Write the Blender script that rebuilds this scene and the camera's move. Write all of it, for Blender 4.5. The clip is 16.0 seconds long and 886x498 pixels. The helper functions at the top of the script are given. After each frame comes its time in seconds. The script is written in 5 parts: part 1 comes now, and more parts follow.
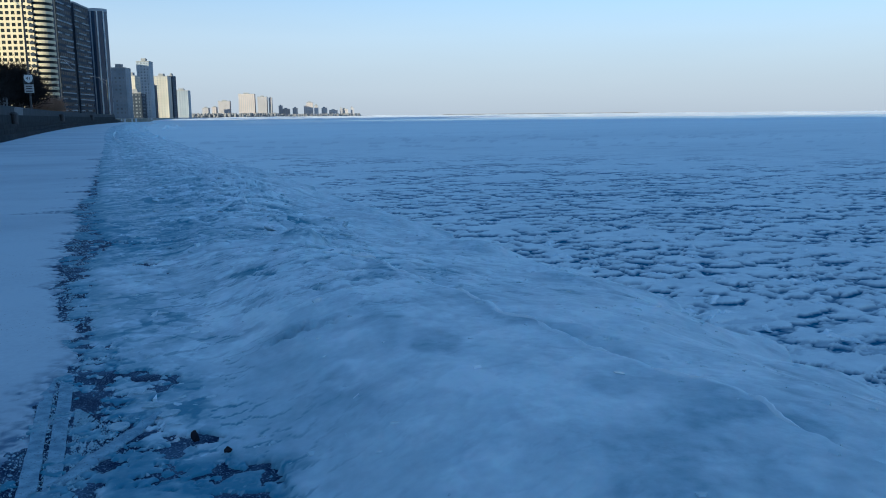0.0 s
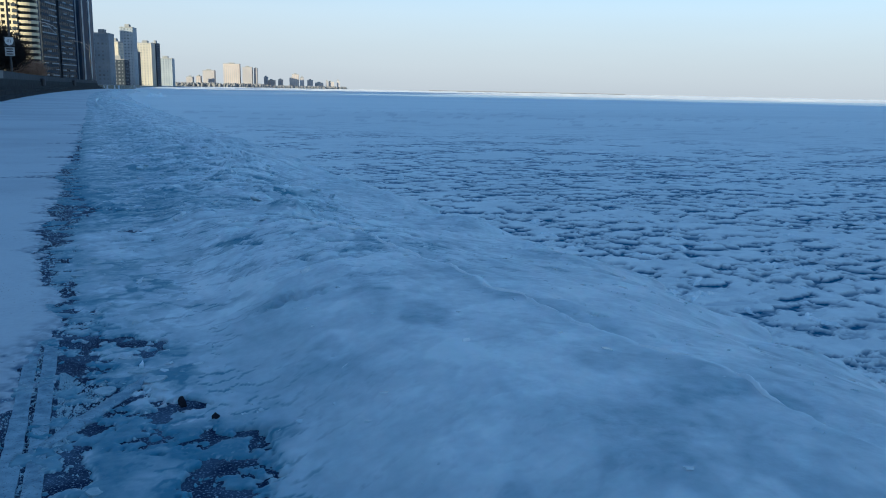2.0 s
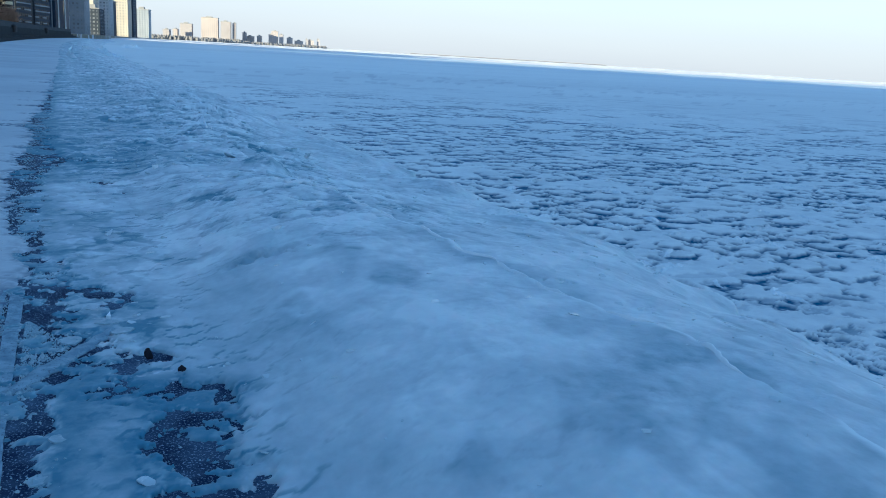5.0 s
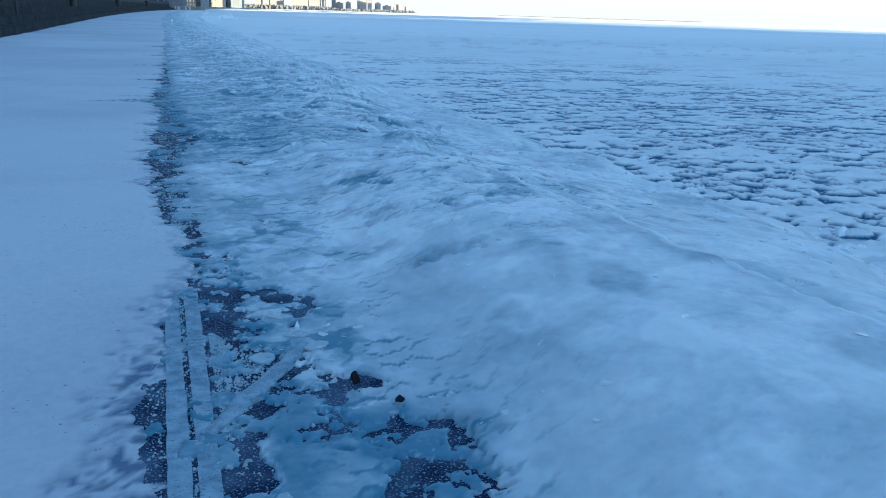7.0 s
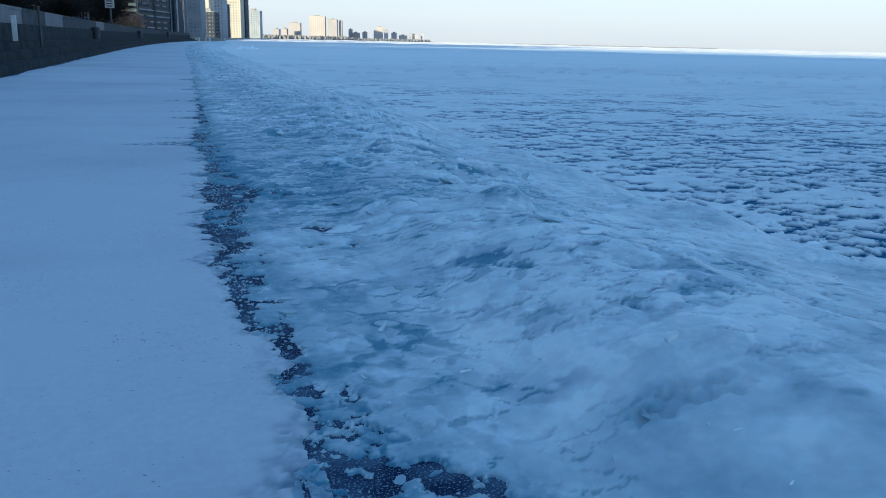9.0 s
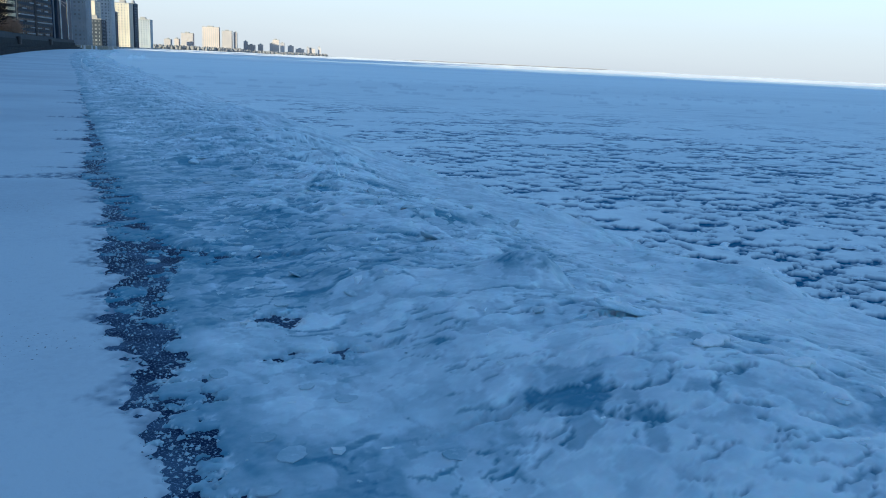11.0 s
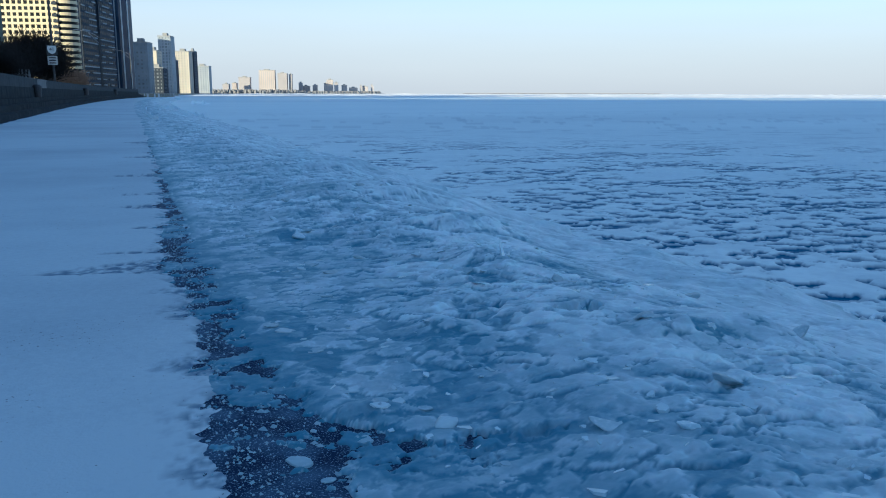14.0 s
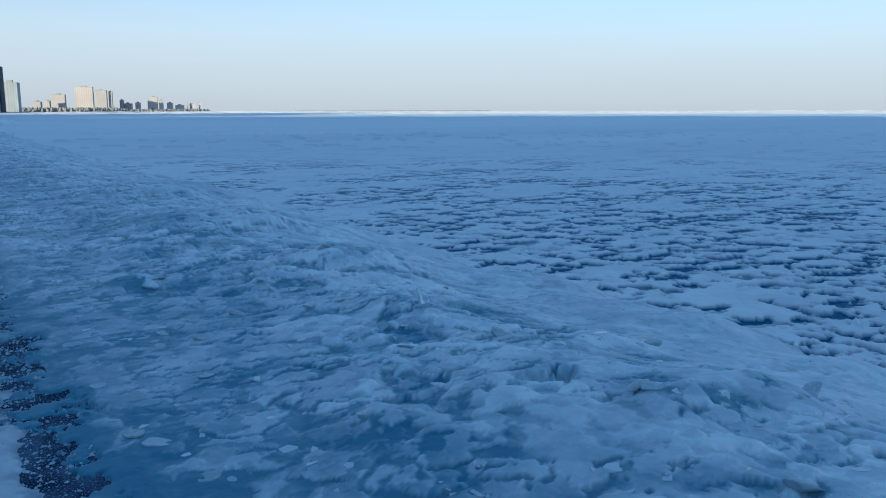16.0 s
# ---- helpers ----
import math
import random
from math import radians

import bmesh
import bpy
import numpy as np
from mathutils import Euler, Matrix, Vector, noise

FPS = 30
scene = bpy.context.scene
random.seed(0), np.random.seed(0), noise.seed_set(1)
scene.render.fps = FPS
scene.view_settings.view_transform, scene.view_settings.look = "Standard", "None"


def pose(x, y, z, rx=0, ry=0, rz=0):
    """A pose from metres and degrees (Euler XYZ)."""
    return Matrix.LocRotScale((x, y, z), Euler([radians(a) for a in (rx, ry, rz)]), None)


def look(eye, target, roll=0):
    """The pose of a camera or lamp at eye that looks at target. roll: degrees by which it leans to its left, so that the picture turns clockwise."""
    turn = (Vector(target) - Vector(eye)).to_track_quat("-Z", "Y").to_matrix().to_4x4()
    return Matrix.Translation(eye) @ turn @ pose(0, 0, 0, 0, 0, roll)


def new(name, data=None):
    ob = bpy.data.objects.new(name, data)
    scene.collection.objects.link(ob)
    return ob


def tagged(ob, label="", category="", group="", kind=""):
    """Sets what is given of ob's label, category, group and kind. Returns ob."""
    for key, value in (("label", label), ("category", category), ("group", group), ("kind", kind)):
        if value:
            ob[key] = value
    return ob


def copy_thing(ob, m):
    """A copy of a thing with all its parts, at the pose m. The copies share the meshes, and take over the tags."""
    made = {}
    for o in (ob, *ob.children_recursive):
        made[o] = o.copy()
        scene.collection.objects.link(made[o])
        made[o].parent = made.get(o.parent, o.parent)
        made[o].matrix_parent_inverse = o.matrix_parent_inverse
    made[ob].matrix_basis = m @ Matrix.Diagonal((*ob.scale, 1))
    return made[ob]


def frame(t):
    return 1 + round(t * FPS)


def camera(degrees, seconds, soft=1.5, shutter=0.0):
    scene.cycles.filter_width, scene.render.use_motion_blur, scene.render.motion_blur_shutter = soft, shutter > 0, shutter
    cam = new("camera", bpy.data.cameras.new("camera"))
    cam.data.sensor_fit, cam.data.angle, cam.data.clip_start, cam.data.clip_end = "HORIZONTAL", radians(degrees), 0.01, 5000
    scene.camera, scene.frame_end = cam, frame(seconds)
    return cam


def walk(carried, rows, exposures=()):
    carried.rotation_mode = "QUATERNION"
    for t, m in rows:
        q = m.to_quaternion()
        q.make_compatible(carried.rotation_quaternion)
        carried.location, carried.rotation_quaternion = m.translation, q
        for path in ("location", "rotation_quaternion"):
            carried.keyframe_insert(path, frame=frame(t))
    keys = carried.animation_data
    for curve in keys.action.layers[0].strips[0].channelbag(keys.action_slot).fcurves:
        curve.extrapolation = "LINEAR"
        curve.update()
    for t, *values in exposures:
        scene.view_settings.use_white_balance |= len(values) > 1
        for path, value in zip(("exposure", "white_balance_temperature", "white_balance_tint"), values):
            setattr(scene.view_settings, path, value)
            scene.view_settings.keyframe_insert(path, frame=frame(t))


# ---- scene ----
cam = camera(56.6, 16.0, soft=1.0)
PATH = [
    (0, (0.35, -0.451, 1.513), (1.089, 1.379, 1.191), -0.6),
    (0.5, (0.328, -0.528, 1.553), (0.888, 1.376, 1.309), -1.3),
    (1, (0.311, -0.558, 1.559), (0.828, 1.362, 1.345), -0.7),
    (1.5, (0.304, -0.508, 1.523), (0.911, 1.382, 1.276), 0.3),
    (2, (0.31, -0.432, 1.489), (1.084, 1.373, 1.112), 1.1),
    (2.5, (0.349, -0.404, 1.452), (1.268, 1.298, 0.946), 1.7),
    (3, (0.393, -0.388, 1.435), (1.454, 1.213, 0.874), 1.8),
    (3.2, (0.405, -0.394, 1.436), (1.511, 1.172, 0.87), 1.7),
    (5.3, (0.275, -0.453, 1.474), (1.029, 1.343, 1.018), 3.8),
    (5.5, (0.216, -0.378, 1.468), (0.934, 1.43, 1.002), 3.8),
    (6, (0.073, -0.153, 1.472), (0.81, 1.644, 0.998), 2.2),
    (6.5, (0.029, 0.106, 1.451), (0.749, 1.902, 0.942), 0.4),
    (7, (-0.032, 0.412, 1.455), (0.59, 2.232, 0.906), 1.8),
    (7.5, (-0.181, 0.767, 1.465), (0.422, 2.589, 0.903), 2.6),
    (8, (-0.219, 1.219, 1.446), (0.293, 3.068, 0.882), -0.4),
    (8.5, (-0.291, 1.67, 1.447), (0.184, 3.543, 0.93), 1.0),
    (9, (-0.339, 2.109, 1.471), (0.249, 3.958, 0.984), 1.3),
    (9.2, (-0.308, 2.334, 1.463), (0.33, 4.177, 1.018), 0.6),
    (11.3, (-0.4, 4.464, 1.432), (0.425, 6.231, 0.989), 2.9),
    (11.5, (-0.416, 4.622, 1.426), (0.371, 6.405, 0.975), 2.7),
    (12, (-0.45, 5.139, 1.446), (0.291, 6.943, 1.003), 0.7),
    (12.5, (-0.486, 5.746, 1.458), (0.363, 7.515, 1.068), 1.0),
    (13, (-0.485, 6.129, 1.426), (0.415, 7.878, 1.059), -0.4),
    (13.5, (-0.423, 6.582, 1.43), (0.29, 8.414, 1.065), -0.7),
    (14, (-0.429, 7.001, 1.449), (0.268, 8.838, 1.078), 0.1),
    (14.5, (-0.367, 7.428, 1.42), (0.335, 9.271, 1.089), -0.4),
    (15, (-0.385, 7.835, 1.419), (0.353, 9.661, 1.072), 0.9),
    (15.5, (-0.42, 8.14, 1.44), (0.459, 9.902, 1.091), 1.0),
    (16, (-0.34, 8.421, 1.409), (0.709, 10.091, 1.078), -0.1),
]
TINT = 1
EXPOSURES = [(t, stops, kelvin, TINT) for t, stops, kelvin in (
    (0.0, 0.48, 4520), (1.0, 0.38, 4570), (1.8, 0.50, 4680), (3.0, 1.0, 4890), (5.5, 0.95, 4790), (6.0, 0.84, 4790), (6.5, 1.0, 4830), (7.0, 1.30, 5020), (7.5, 1.38, 5130),
    (8.0, 1.38, 5150), (9.0, 0.97, 4840), (12.0, 0.84, 4740), (13.5, 0.76, 4690), (14.0, 0.74, 4690), (15.0, 0.72, 4680), (16.0, 0.57, 4660))]
walk(cam, [(t, look(eye, target, roll)) for t, eye, target, roll in PATH], EXPOSURES)

# ---- sky and sun: low winter sun behind the row of towers ----
SUN_SIDE = 55.0      # degrees west of straight behind the walk
SUN_HEIGHT = 9.0
world = bpy.data.worlds.new("winter_sky")
scene.world = world
world.use_nodes = True
wn = world.node_tree.nodes
sky = wn.new("ShaderNodeTexSky")
sky.sky_type = "NISHITA"
sky.sun_disc = False
sky.sun_elevation = radians(SUN_HEIGHT)
sky.sun_rotation = radians(180 + SUN_SIDE)
sky.altitude = 180
sky.air_density = 1.0
sky.dust_density = 0.7
sky.ozone_density = 2.0
wn["Background"].inputs["Strength"].default_value = 0.12
wl = world.node_tree.links
# a thin milky veil of winter haze, thicker towards the horizon all the way round
coord = wn.new("ShaderNodeTexCoord")
split = wn.new("ShaderNodeSeparateXYZ")
wl.new(coord.outputs["Generated"], split.inputs[0])
height = wn.new("ShaderNodeMapRange")
height.interpolation_type = "SMOOTHERSTEP"
height.inputs["From Min"].default_value, height.inputs["From Max"].default_value = -0.02, 0.30
height.inputs["To Min"].default_value, height.inputs["To Max"].default_value = 0.92, 0.08
wl.new(split.outputs["Z"], height.inputs["Value"])
wisps = wn.new("ShaderNodeTexNoise")
wisps.inputs["Scale"].default_value, wisps.inputs["Detail"].default_value = 2.2, 5
stretch = wn.new("ShaderNodeMapping")
stretch.inputs["Scale"].default_value = (1, 1, 9)
wl.new(coord.outputs["Generated"], stretch.inputs[0])
wl.new(stretch.outputs[0], wisps.inputs["Vector"])
veil = wn.new("ShaderNodeMix")
veil.data_type = "RGBA"
veil.inputs["A"].default_value, veil.inputs["B"].default_value = (4.02, 3.42, 2.90, 1), (4.50, 3.82, 3.18, 1)
wl.new(wisps.outputs["Fac"], veil.inputs["Factor"])
lift = wn.new("ShaderNodeMapRange")
lift.inputs["From Max"].default_value, lift.inputs["To Min"].default_value, lift.inputs["To Max"].default_value = 0.09, 0.92, 1.12
wl.new(split.outputs["Z"], lift.inputs["Value"])
thick = wn.new("ShaderNodeVectorMath")
thick.operation = "SCALE"
wl.new(veil.outputs["Result"], thick.inputs[0])
wl.new(lift.outputs["Result"], thick.inputs["Scale"])
haze = wn.new("ShaderNodeMix")
haze.data_type = "RGBA"
wl.new(height.outputs["Result"], haze.inputs["Factor"])
wl.new(sky.outputs[0], haze.inputs["A"])
wl.new(thick.outputs[0], haze.inputs["B"])
wl.new(haze.outputs["Result"], wn["Background"].inputs[0])
sun_data = bpy.data.lights.new("sun", "SUN")
sun_data.energy = 4.6
sun_data.angle = radians(0.6)
sun_data.color = (1.0, 0.72, 0.38)
sun = new("sun", sun_data)
a = radians(SUN_SIDE)
e = radians(SUN_HEIGHT)
to_sun = Vector((-math.sin(a) * math.cos(e), -math.cos(a) * math.cos(e), math.sin(e)))
sun.matrix_world = look(to_sun * 50, (0, 0, 0))


# ---- materials ----
def material(name, base, rough=0.6, metal=0.0, second=None, scale=3.0, detail=6.0, mix=(0.35, 0.65), fine=None, bump=0.0,
             bump_scale=20.0, bump_dist=0.02, rough2=None, random_tint=0.0, stretch=None, spec=0.5):
    m = bpy.data.materials.new(name)
    m.use_nodes = True
    n, l = m.node_tree.nodes, m.node_tree.links
    b = n["Principled BSDF"]
    b.inputs["Base Color"].default_value = (*base, 1)
    b.inputs["Roughness"].default_value = rough
    b.inputs["Metallic"].default_value = metal
    b.inputs["Specular IOR Level"].default_value = spec
    geo = n.new("ShaderNodeNewGeometry")
    where = geo.outputs["Position"]
    if stretch:
        mp = n.new("ShaderNodeMapping")
        mp.inputs["Scale"].default_value = stretch
        l.new(where, mp.inputs["Vector"])
        where = mp.outputs["Vector"]
    colour = None
    if second:
        t = n.new("ShaderNodeTexNoise")
        t.inputs["Scale"].default_value, t.inputs["Detail"].default_value = scale, detail
        l.new(where, t.inputs["Vector"])
        r = n.new("ShaderNodeMapRange")
        r.inputs["From Min"].default_value, r.inputs["From Max"].default_value = mix
        l.new(t.outputs["Fac"], r.inputs["Value"])
        x = n.new("ShaderNodeMix")
        x.data_type = "RGBA"
        x.inputs["A"].default_value, x.inputs["B"].default_value = (*base, 1), (*second, 1)
        l.new(r.outputs["Result"], x.inputs["Factor"])
        colour = x.outputs["Result"]
        if rough2 is not None:
            rr = n.new("ShaderNodeMapRange")
            rr.inputs["To Min"].default_value, rr.inputs["To Max"].default_value = rough, rough2
            l.new(r.outputs["Result"], rr.inputs["Value"])
            l.new(rr.outputs["Result"], b.inputs["Roughness"])
    if fine and colour:
        t2 = n.new("ShaderNodeTexNoise")
        t2.inputs["Scale"].default_value, t2.inputs["Detail"].default_value = fine[0], 4
        l.new(where, t2.inputs["Vector"])
        r2 = n.new("ShaderNodeMapRange")
        r2.inputs["From Min"].default_value, r2.inputs["From Max"].default_value = fine[2], fine[3]
        r2.inputs["To Max"].default_value = fine[4] if len(fine) > 4 else 1.0
        l.new(t2.outputs["Fac"], r2.inputs["Value"])
        x2 = n.new("ShaderNodeMix")
        x2.data_type = "RGBA"
        x2.inputs["B"].default_value = (*fine[1], 1)
        l.new(colour, x2.inputs["A"])
        l.new(r2.outputs["Result"], x2.inputs["Factor"])
        colour = x2.outputs["Result"]
    if random_tint and colour:
        info = n.new("ShaderNodeObjectInfo")
        hs = n.new("ShaderNodeHueSaturation")
        rv = n.new("ShaderNodeMapRange")
        rv.inputs["To Min"].default_value, rv.inputs["To Max"].default_value = 1 - random_tint, 1 + random_tint
        l.new(info.outputs["Random"], rv.inputs["Value"])
        l.new(rv.outputs["Result"], hs.inputs["Value"])
        l.new(colour, hs.inputs["Color"])
        colour = hs.outputs["Color"]
    if colour:
        l.new(colour, b.inputs["Base Color"])
    if bump:
        t3 = n.new("ShaderNodeTexNoise")
        t3.inputs["Scale"].default_value, t3.inputs["Detail"].default_value = bump_scale, 8
        l.new(where, t3.inputs["Vector"])
        bm_ = n.new("ShaderNodeBump")
        bm_.inputs["Strength"].default_value, bm_.inputs["Distance"].default_value = bump, bump_dist
        l.new(t3.outputs["Fac"], bm_.inputs["Height"])
        l.new(bm_.outputs["Normal"], b.inputs["Normal"])
    return m


def blend_material(name, low, high, rough_low, rough_high, scale, fine_scale, bump, bump_scale, attribute="frost", vary=0.12, grain=0.5, specks=0.0, spec=0.5):
    """Ice whose clear and frosted parts and any painted shade follow the mesh's own frost attribute, broken up by
    grain.
    """
    m = bpy.data.materials.new(name)
    m.use_nodes = True
    n, l = m.node_tree.nodes, m.node_tree.links
    b = n["Principled BSDF"]
    at = n.new("ShaderNodeAttribute")
    at.attribute_name = attribute
    geo = n.new("ShaderNodeNewGeometry")
    t = n.new("ShaderNodeTexNoise")
    t.inputs["Scale"].default_value, t.inputs["Detail"].default_value = fine_scale, 5
    l.new(geo.outputs["Position"], t.inputs["Vector"])
    big = n.new("ShaderNodeTexNoise")
    big.inputs["Scale"].default_value, big.inputs["Detail"].default_value = scale, 4
    l.new(geo.outputs["Position"], big.inputs["Vector"])
    s = n.new("ShaderNodeMath")
    s.operation = "MULTIPLY_ADD"
    s.inputs[1].default_value, s.inputs[2].default_value = grain, -grain / 2
    l.new(t.outputs["Fac"], s.inputs[0])
    s2 = n.new("ShaderNodeMath")
    s2.operation = "MULTIPLY_ADD"
    s2.inputs[1].default_value, s2.inputs[2].default_value = vary * 4, -vary * 2
    l.new(big.outputs["Fac"], s2.inputs[0])
    p = n.new("ShaderNodeMath")
    l.new(at.outputs["Fac"], p.inputs[0])
    l.new(s.outputs[0], p.inputs[1])
    q = n.new("ShaderNodeMath")
    q.use_clamp = True
    l.new(p.outputs[0], q.inputs[0])
    l.new(s2.outputs[0], q.inputs[1])
    x = n.new("ShaderNodeMix")
    x.data_type = "RGBA"
    x.inputs["A"].default_value, x.inputs["B"].default_value = (*low, 1), (*high, 1)
    l.new(q.outputs[0], x.inputs["Factor"])
    colour = x.outputs["Result"]
    if specks:
        dots = n.new("ShaderNodeTexNoise")
        dots.inputs["Scale"].default_value, dots.inputs["Detail"].default_value = 55, 2
        l.new(geo.outputs["Position"], dots.inputs["Vector"])
        patch = n.new("ShaderNodeTexNoise")
        patch.inputs["Scale"].default_value, patch.inputs["Detail"].default_value = 1.1, 3
        l.new(geo.outputs["Position"], patch.inputs["Vector"])
        both = n.new("ShaderNodeMath")
        both.operation = "MULTIPLY_ADD"
        both.inputs[1].default_value = 0.35
        l.new(patch.outputs["Fac"], both.inputs[0])
        l.new(dots.outputs["Fac"], both.inputs[2])
        edge = n.new("ShaderNodeMapRange")
        edge.inputs["From Min"].default_value, edge.inputs["From Max"].default_value, edge.inputs["To Max"].default_value = 0.90, 0.94, specks
        l.new(both.outputs[0], edge.inputs["Value"])
        dirt = n.new("ShaderNodeMix")
        dirt.data_type = "RGBA"
        dirt.inputs["B"].default_value = (0.05, 0.06, 0.08, 1)
        l.new(edge.outputs["Result"], dirt.inputs["Factor"])
        l.new(colour, dirt.inputs["A"])
        colour = dirt.outputs["Result"]
    l.new(colour, b.inputs["Base Color"])
    rr = n.new("ShaderNodeMapRange")
    rr.inputs["To Min"].default_value, rr.inputs["To Max"].default_value = rough_low, rough_high
    l.new(q.outputs[0], rr.inputs["Value"])
    l.new(rr.outputs["Result"], b.inputs["Roughness"])
    t3 = n.new("ShaderNodeTexNoise")
    t3.inputs["Scale"].default_value, t3.inputs["Detail"].default_value = bump_scale, 6
    l.new(geo.outputs["Position"], t3.inputs["Vector"])
    bu = n.new("ShaderNodeBump")
    bu.inputs["Strength"].default_value, bu.inputs["Distance"].default_value = bump, 0.015
    l.new(t3.outputs["Fac"], bu.inputs["Height"])
    l.new(bu.outputs["Normal"], b.inputs["Normal"])
    b.inputs["IOR"].default_value = 1.31
    b.inputs["Specular IOR Level"].default_value = spec
    return m


M_SHELF = blend_material("shelf_ice", (0.11, 0.25, 0.36), (0.73, 0.86, 0.92), 0.5, 0.7, 2.6, 16.0, 0.4, 20.0, vary=0.18, grain=0.35, spec=0.2)
for soft_ice, depth in ((M_SHELF, 0.07),):
    glow = soft_ice.node_tree.nodes["Principled BSDF"].inputs
    glow["Subsurface Weight"].default_value, glow["Subsurface Scale"].default_value = 0.7, depth
    glow["Subsurface Radius"].default_value = (0.5, 0.85, 1.0)
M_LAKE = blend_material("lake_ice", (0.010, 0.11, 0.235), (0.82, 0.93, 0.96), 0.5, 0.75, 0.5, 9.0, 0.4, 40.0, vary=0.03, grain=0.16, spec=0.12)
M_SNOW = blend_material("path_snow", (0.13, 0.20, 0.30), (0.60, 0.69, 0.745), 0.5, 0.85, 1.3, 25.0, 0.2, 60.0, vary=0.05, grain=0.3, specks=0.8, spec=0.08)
M_CHUNK = material("clear_ice", (0.36, 0.50, 0.58), 0.4, spec=0.15, second=(0.56, 0.70, 0.77), scale=7, fine=(40, (0.74, 0.82, 0.87), 0.55, 0.8),
                   rough2=0.55, bump=0.6, bump_scale=25, bump_dist=0.015, random_tint=0.2)
M_WET = material("wet_concrete", (0.014, 0.028, 0.072), 0.6, spec=0.03, second=(0.080, 0.125, 0.20), scale=4.5, mix=(0.42, 0.64), fine=(105, (0.30, 0.42, 0.54), 0.56, 0.64, 0.75),
                 rough2=0.75, bump=0.35, bump_scale=90, bump_dist=0.004)
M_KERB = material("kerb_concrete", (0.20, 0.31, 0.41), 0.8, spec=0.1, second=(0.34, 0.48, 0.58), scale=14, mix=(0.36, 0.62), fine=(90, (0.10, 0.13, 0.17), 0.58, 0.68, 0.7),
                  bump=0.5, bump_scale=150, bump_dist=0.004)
M_STEP = material("weathered_concrete", (0.034, 0.041, 0.048), 0.9, spec=0.03, second=(0.060, 0.068, 0.074), scale=1.2, fine=(9, (0.018, 0.018, 0.018), 0.5, 0.75, 0.7),
                  bump=0.5, bump_scale=25, bump_dist=0.02)
M_PANEL = material("grey_panel", (0.072, 0.080, 0.088), 0.9, spec=0.03, second=(0.105, 0.113, 0.12), scale=0.8, fine=(6, (0.05, 0.05, 0.05), 0.5, 0.8, 0.6))
M_PALE = material("pale_panel", (0.20, 0.205, 0.21), 0.9, spec=0.05, second=(0.26, 0.26, 0.26), scale=1.1, fine=(7, (0.15, 0.15, 0.15), 0.55, 0.8, 0.6))
M_DARKMETAL = material("dark_metal", (0.03, 0.032, 0.036), 0.5, second=(0.05, 0.05, 0.055), scale=6)
M_STEEL = material("galvanised_steel", (0.38, 0.39, 0.40), 0.45, 0.8, second=(0.5, 0.5, 0.5), scale=8)
M_WHITE = material("white_paint", (0.78, 0.78, 0.76), 0.6, second=(0.7, 0.7, 0.68), scale=5)
M_ASPHALT = material("asphalt", (0.045, 0.045, 0.05), 0.9, second=(0.07, 0.07, 0.075), scale=0.5)
M_LAWN = material("frozen_lawn", (0.16, 0.15, 0.11), 0.95, second=(0.5, 0.52, 0.55), scale=0.08, mix=(0.5, 0.6))
M_BARK = material("winter_bark", (0.05, 0.04, 0.034), 0.9, second=(0.09, 0.075, 0.06), scale=12)
M_TWIG = material("dry_twigs", (0.030, 0.026, 0.024), 0.95, spec=0.1, second=(0.018, 0.018, 0.017), scale=3)
M_RUSSET = material("russet_twigs", (0.34, 0.20, 0.12), 0.9, second=(0.24, 0.15, 0.09), scale=3)
M_GLASS = material("dark_glazing", (0.014, 0.018, 0.022), 0.25, spec=0.08, second=(0.03, 0.036, 0.04), scale=0.35, random_tint=0.5)
M_BLUEGLASS = material("blue_green_glazing", (0.035, 0.080, 0.088), 0.4, spec=0.05, second=(0.028, 0.068, 0.076), scale=0.12, random_tint=0.15)
# panes of the far row, paled in colour for haze
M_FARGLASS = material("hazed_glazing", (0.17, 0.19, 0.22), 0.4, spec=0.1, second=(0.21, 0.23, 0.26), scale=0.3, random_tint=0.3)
M_SLAB = material("grey_ice_slab", (0.29, 0.43, 0.52), 0.4, spec=0.1, second=(0.42, 0.56, 0.64), scale=6, fine=(30, (0.50, 0.63, 0.70), 0.55, 0.75), bump=0.4, bump_scale=30, bump_dist=0.01)
M_NAVY = material("navy_glazing", (0.018, 0.04, 0.085), 0.2, second=(0.03, 0.055, 0.10), scale=0.2)
M_ALU = material("aluminium_mullion", (0.19, 0.20, 0.155), 0.6, second=(0.24, 0.25, 0.195), scale=0.3)
M_CREAM = material("cream_limestone", (0.66, 0.56, 0.36), 0.85, second=(0.74, 0.63, 0.42), scale=0.15, fine=(1.5, (0.5, 0.43, 0.3), 0.55, 0.8, 0.5))
M_TAN = material("tan_stone", (0.46, 0.42, 0.34), 0.85, second=(0.54, 0.49, 0.40), scale=0.1)
M_SLATE = material("dark_brick", (0.035, 0.046, 0.066), 0.8, spec=0.2, second=(0.05, 0.062, 0.082), scale=0.2)
# greys blued in colour for haze
M_GREYB = material("grey_concrete_facade", (0.29, 0.32, 0.36), 0.85, second=(0.36, 0.39, 0.42), scale=0.1)
# also dulled to stand for a block in shade
M_MIDB = material("hazed_shade_brick", (0.19, 0.22, 0.26), 0.85, second=(0.24, 0.27, 0.31), scale=0.1)
# far facades, with the haze of distance put into their colour
M_HAZE = material("hazed_pale_facade", (0.44, 0.38, 0.35), 0.9, second=(0.50, 0.44, 0.41), scale=0.02)
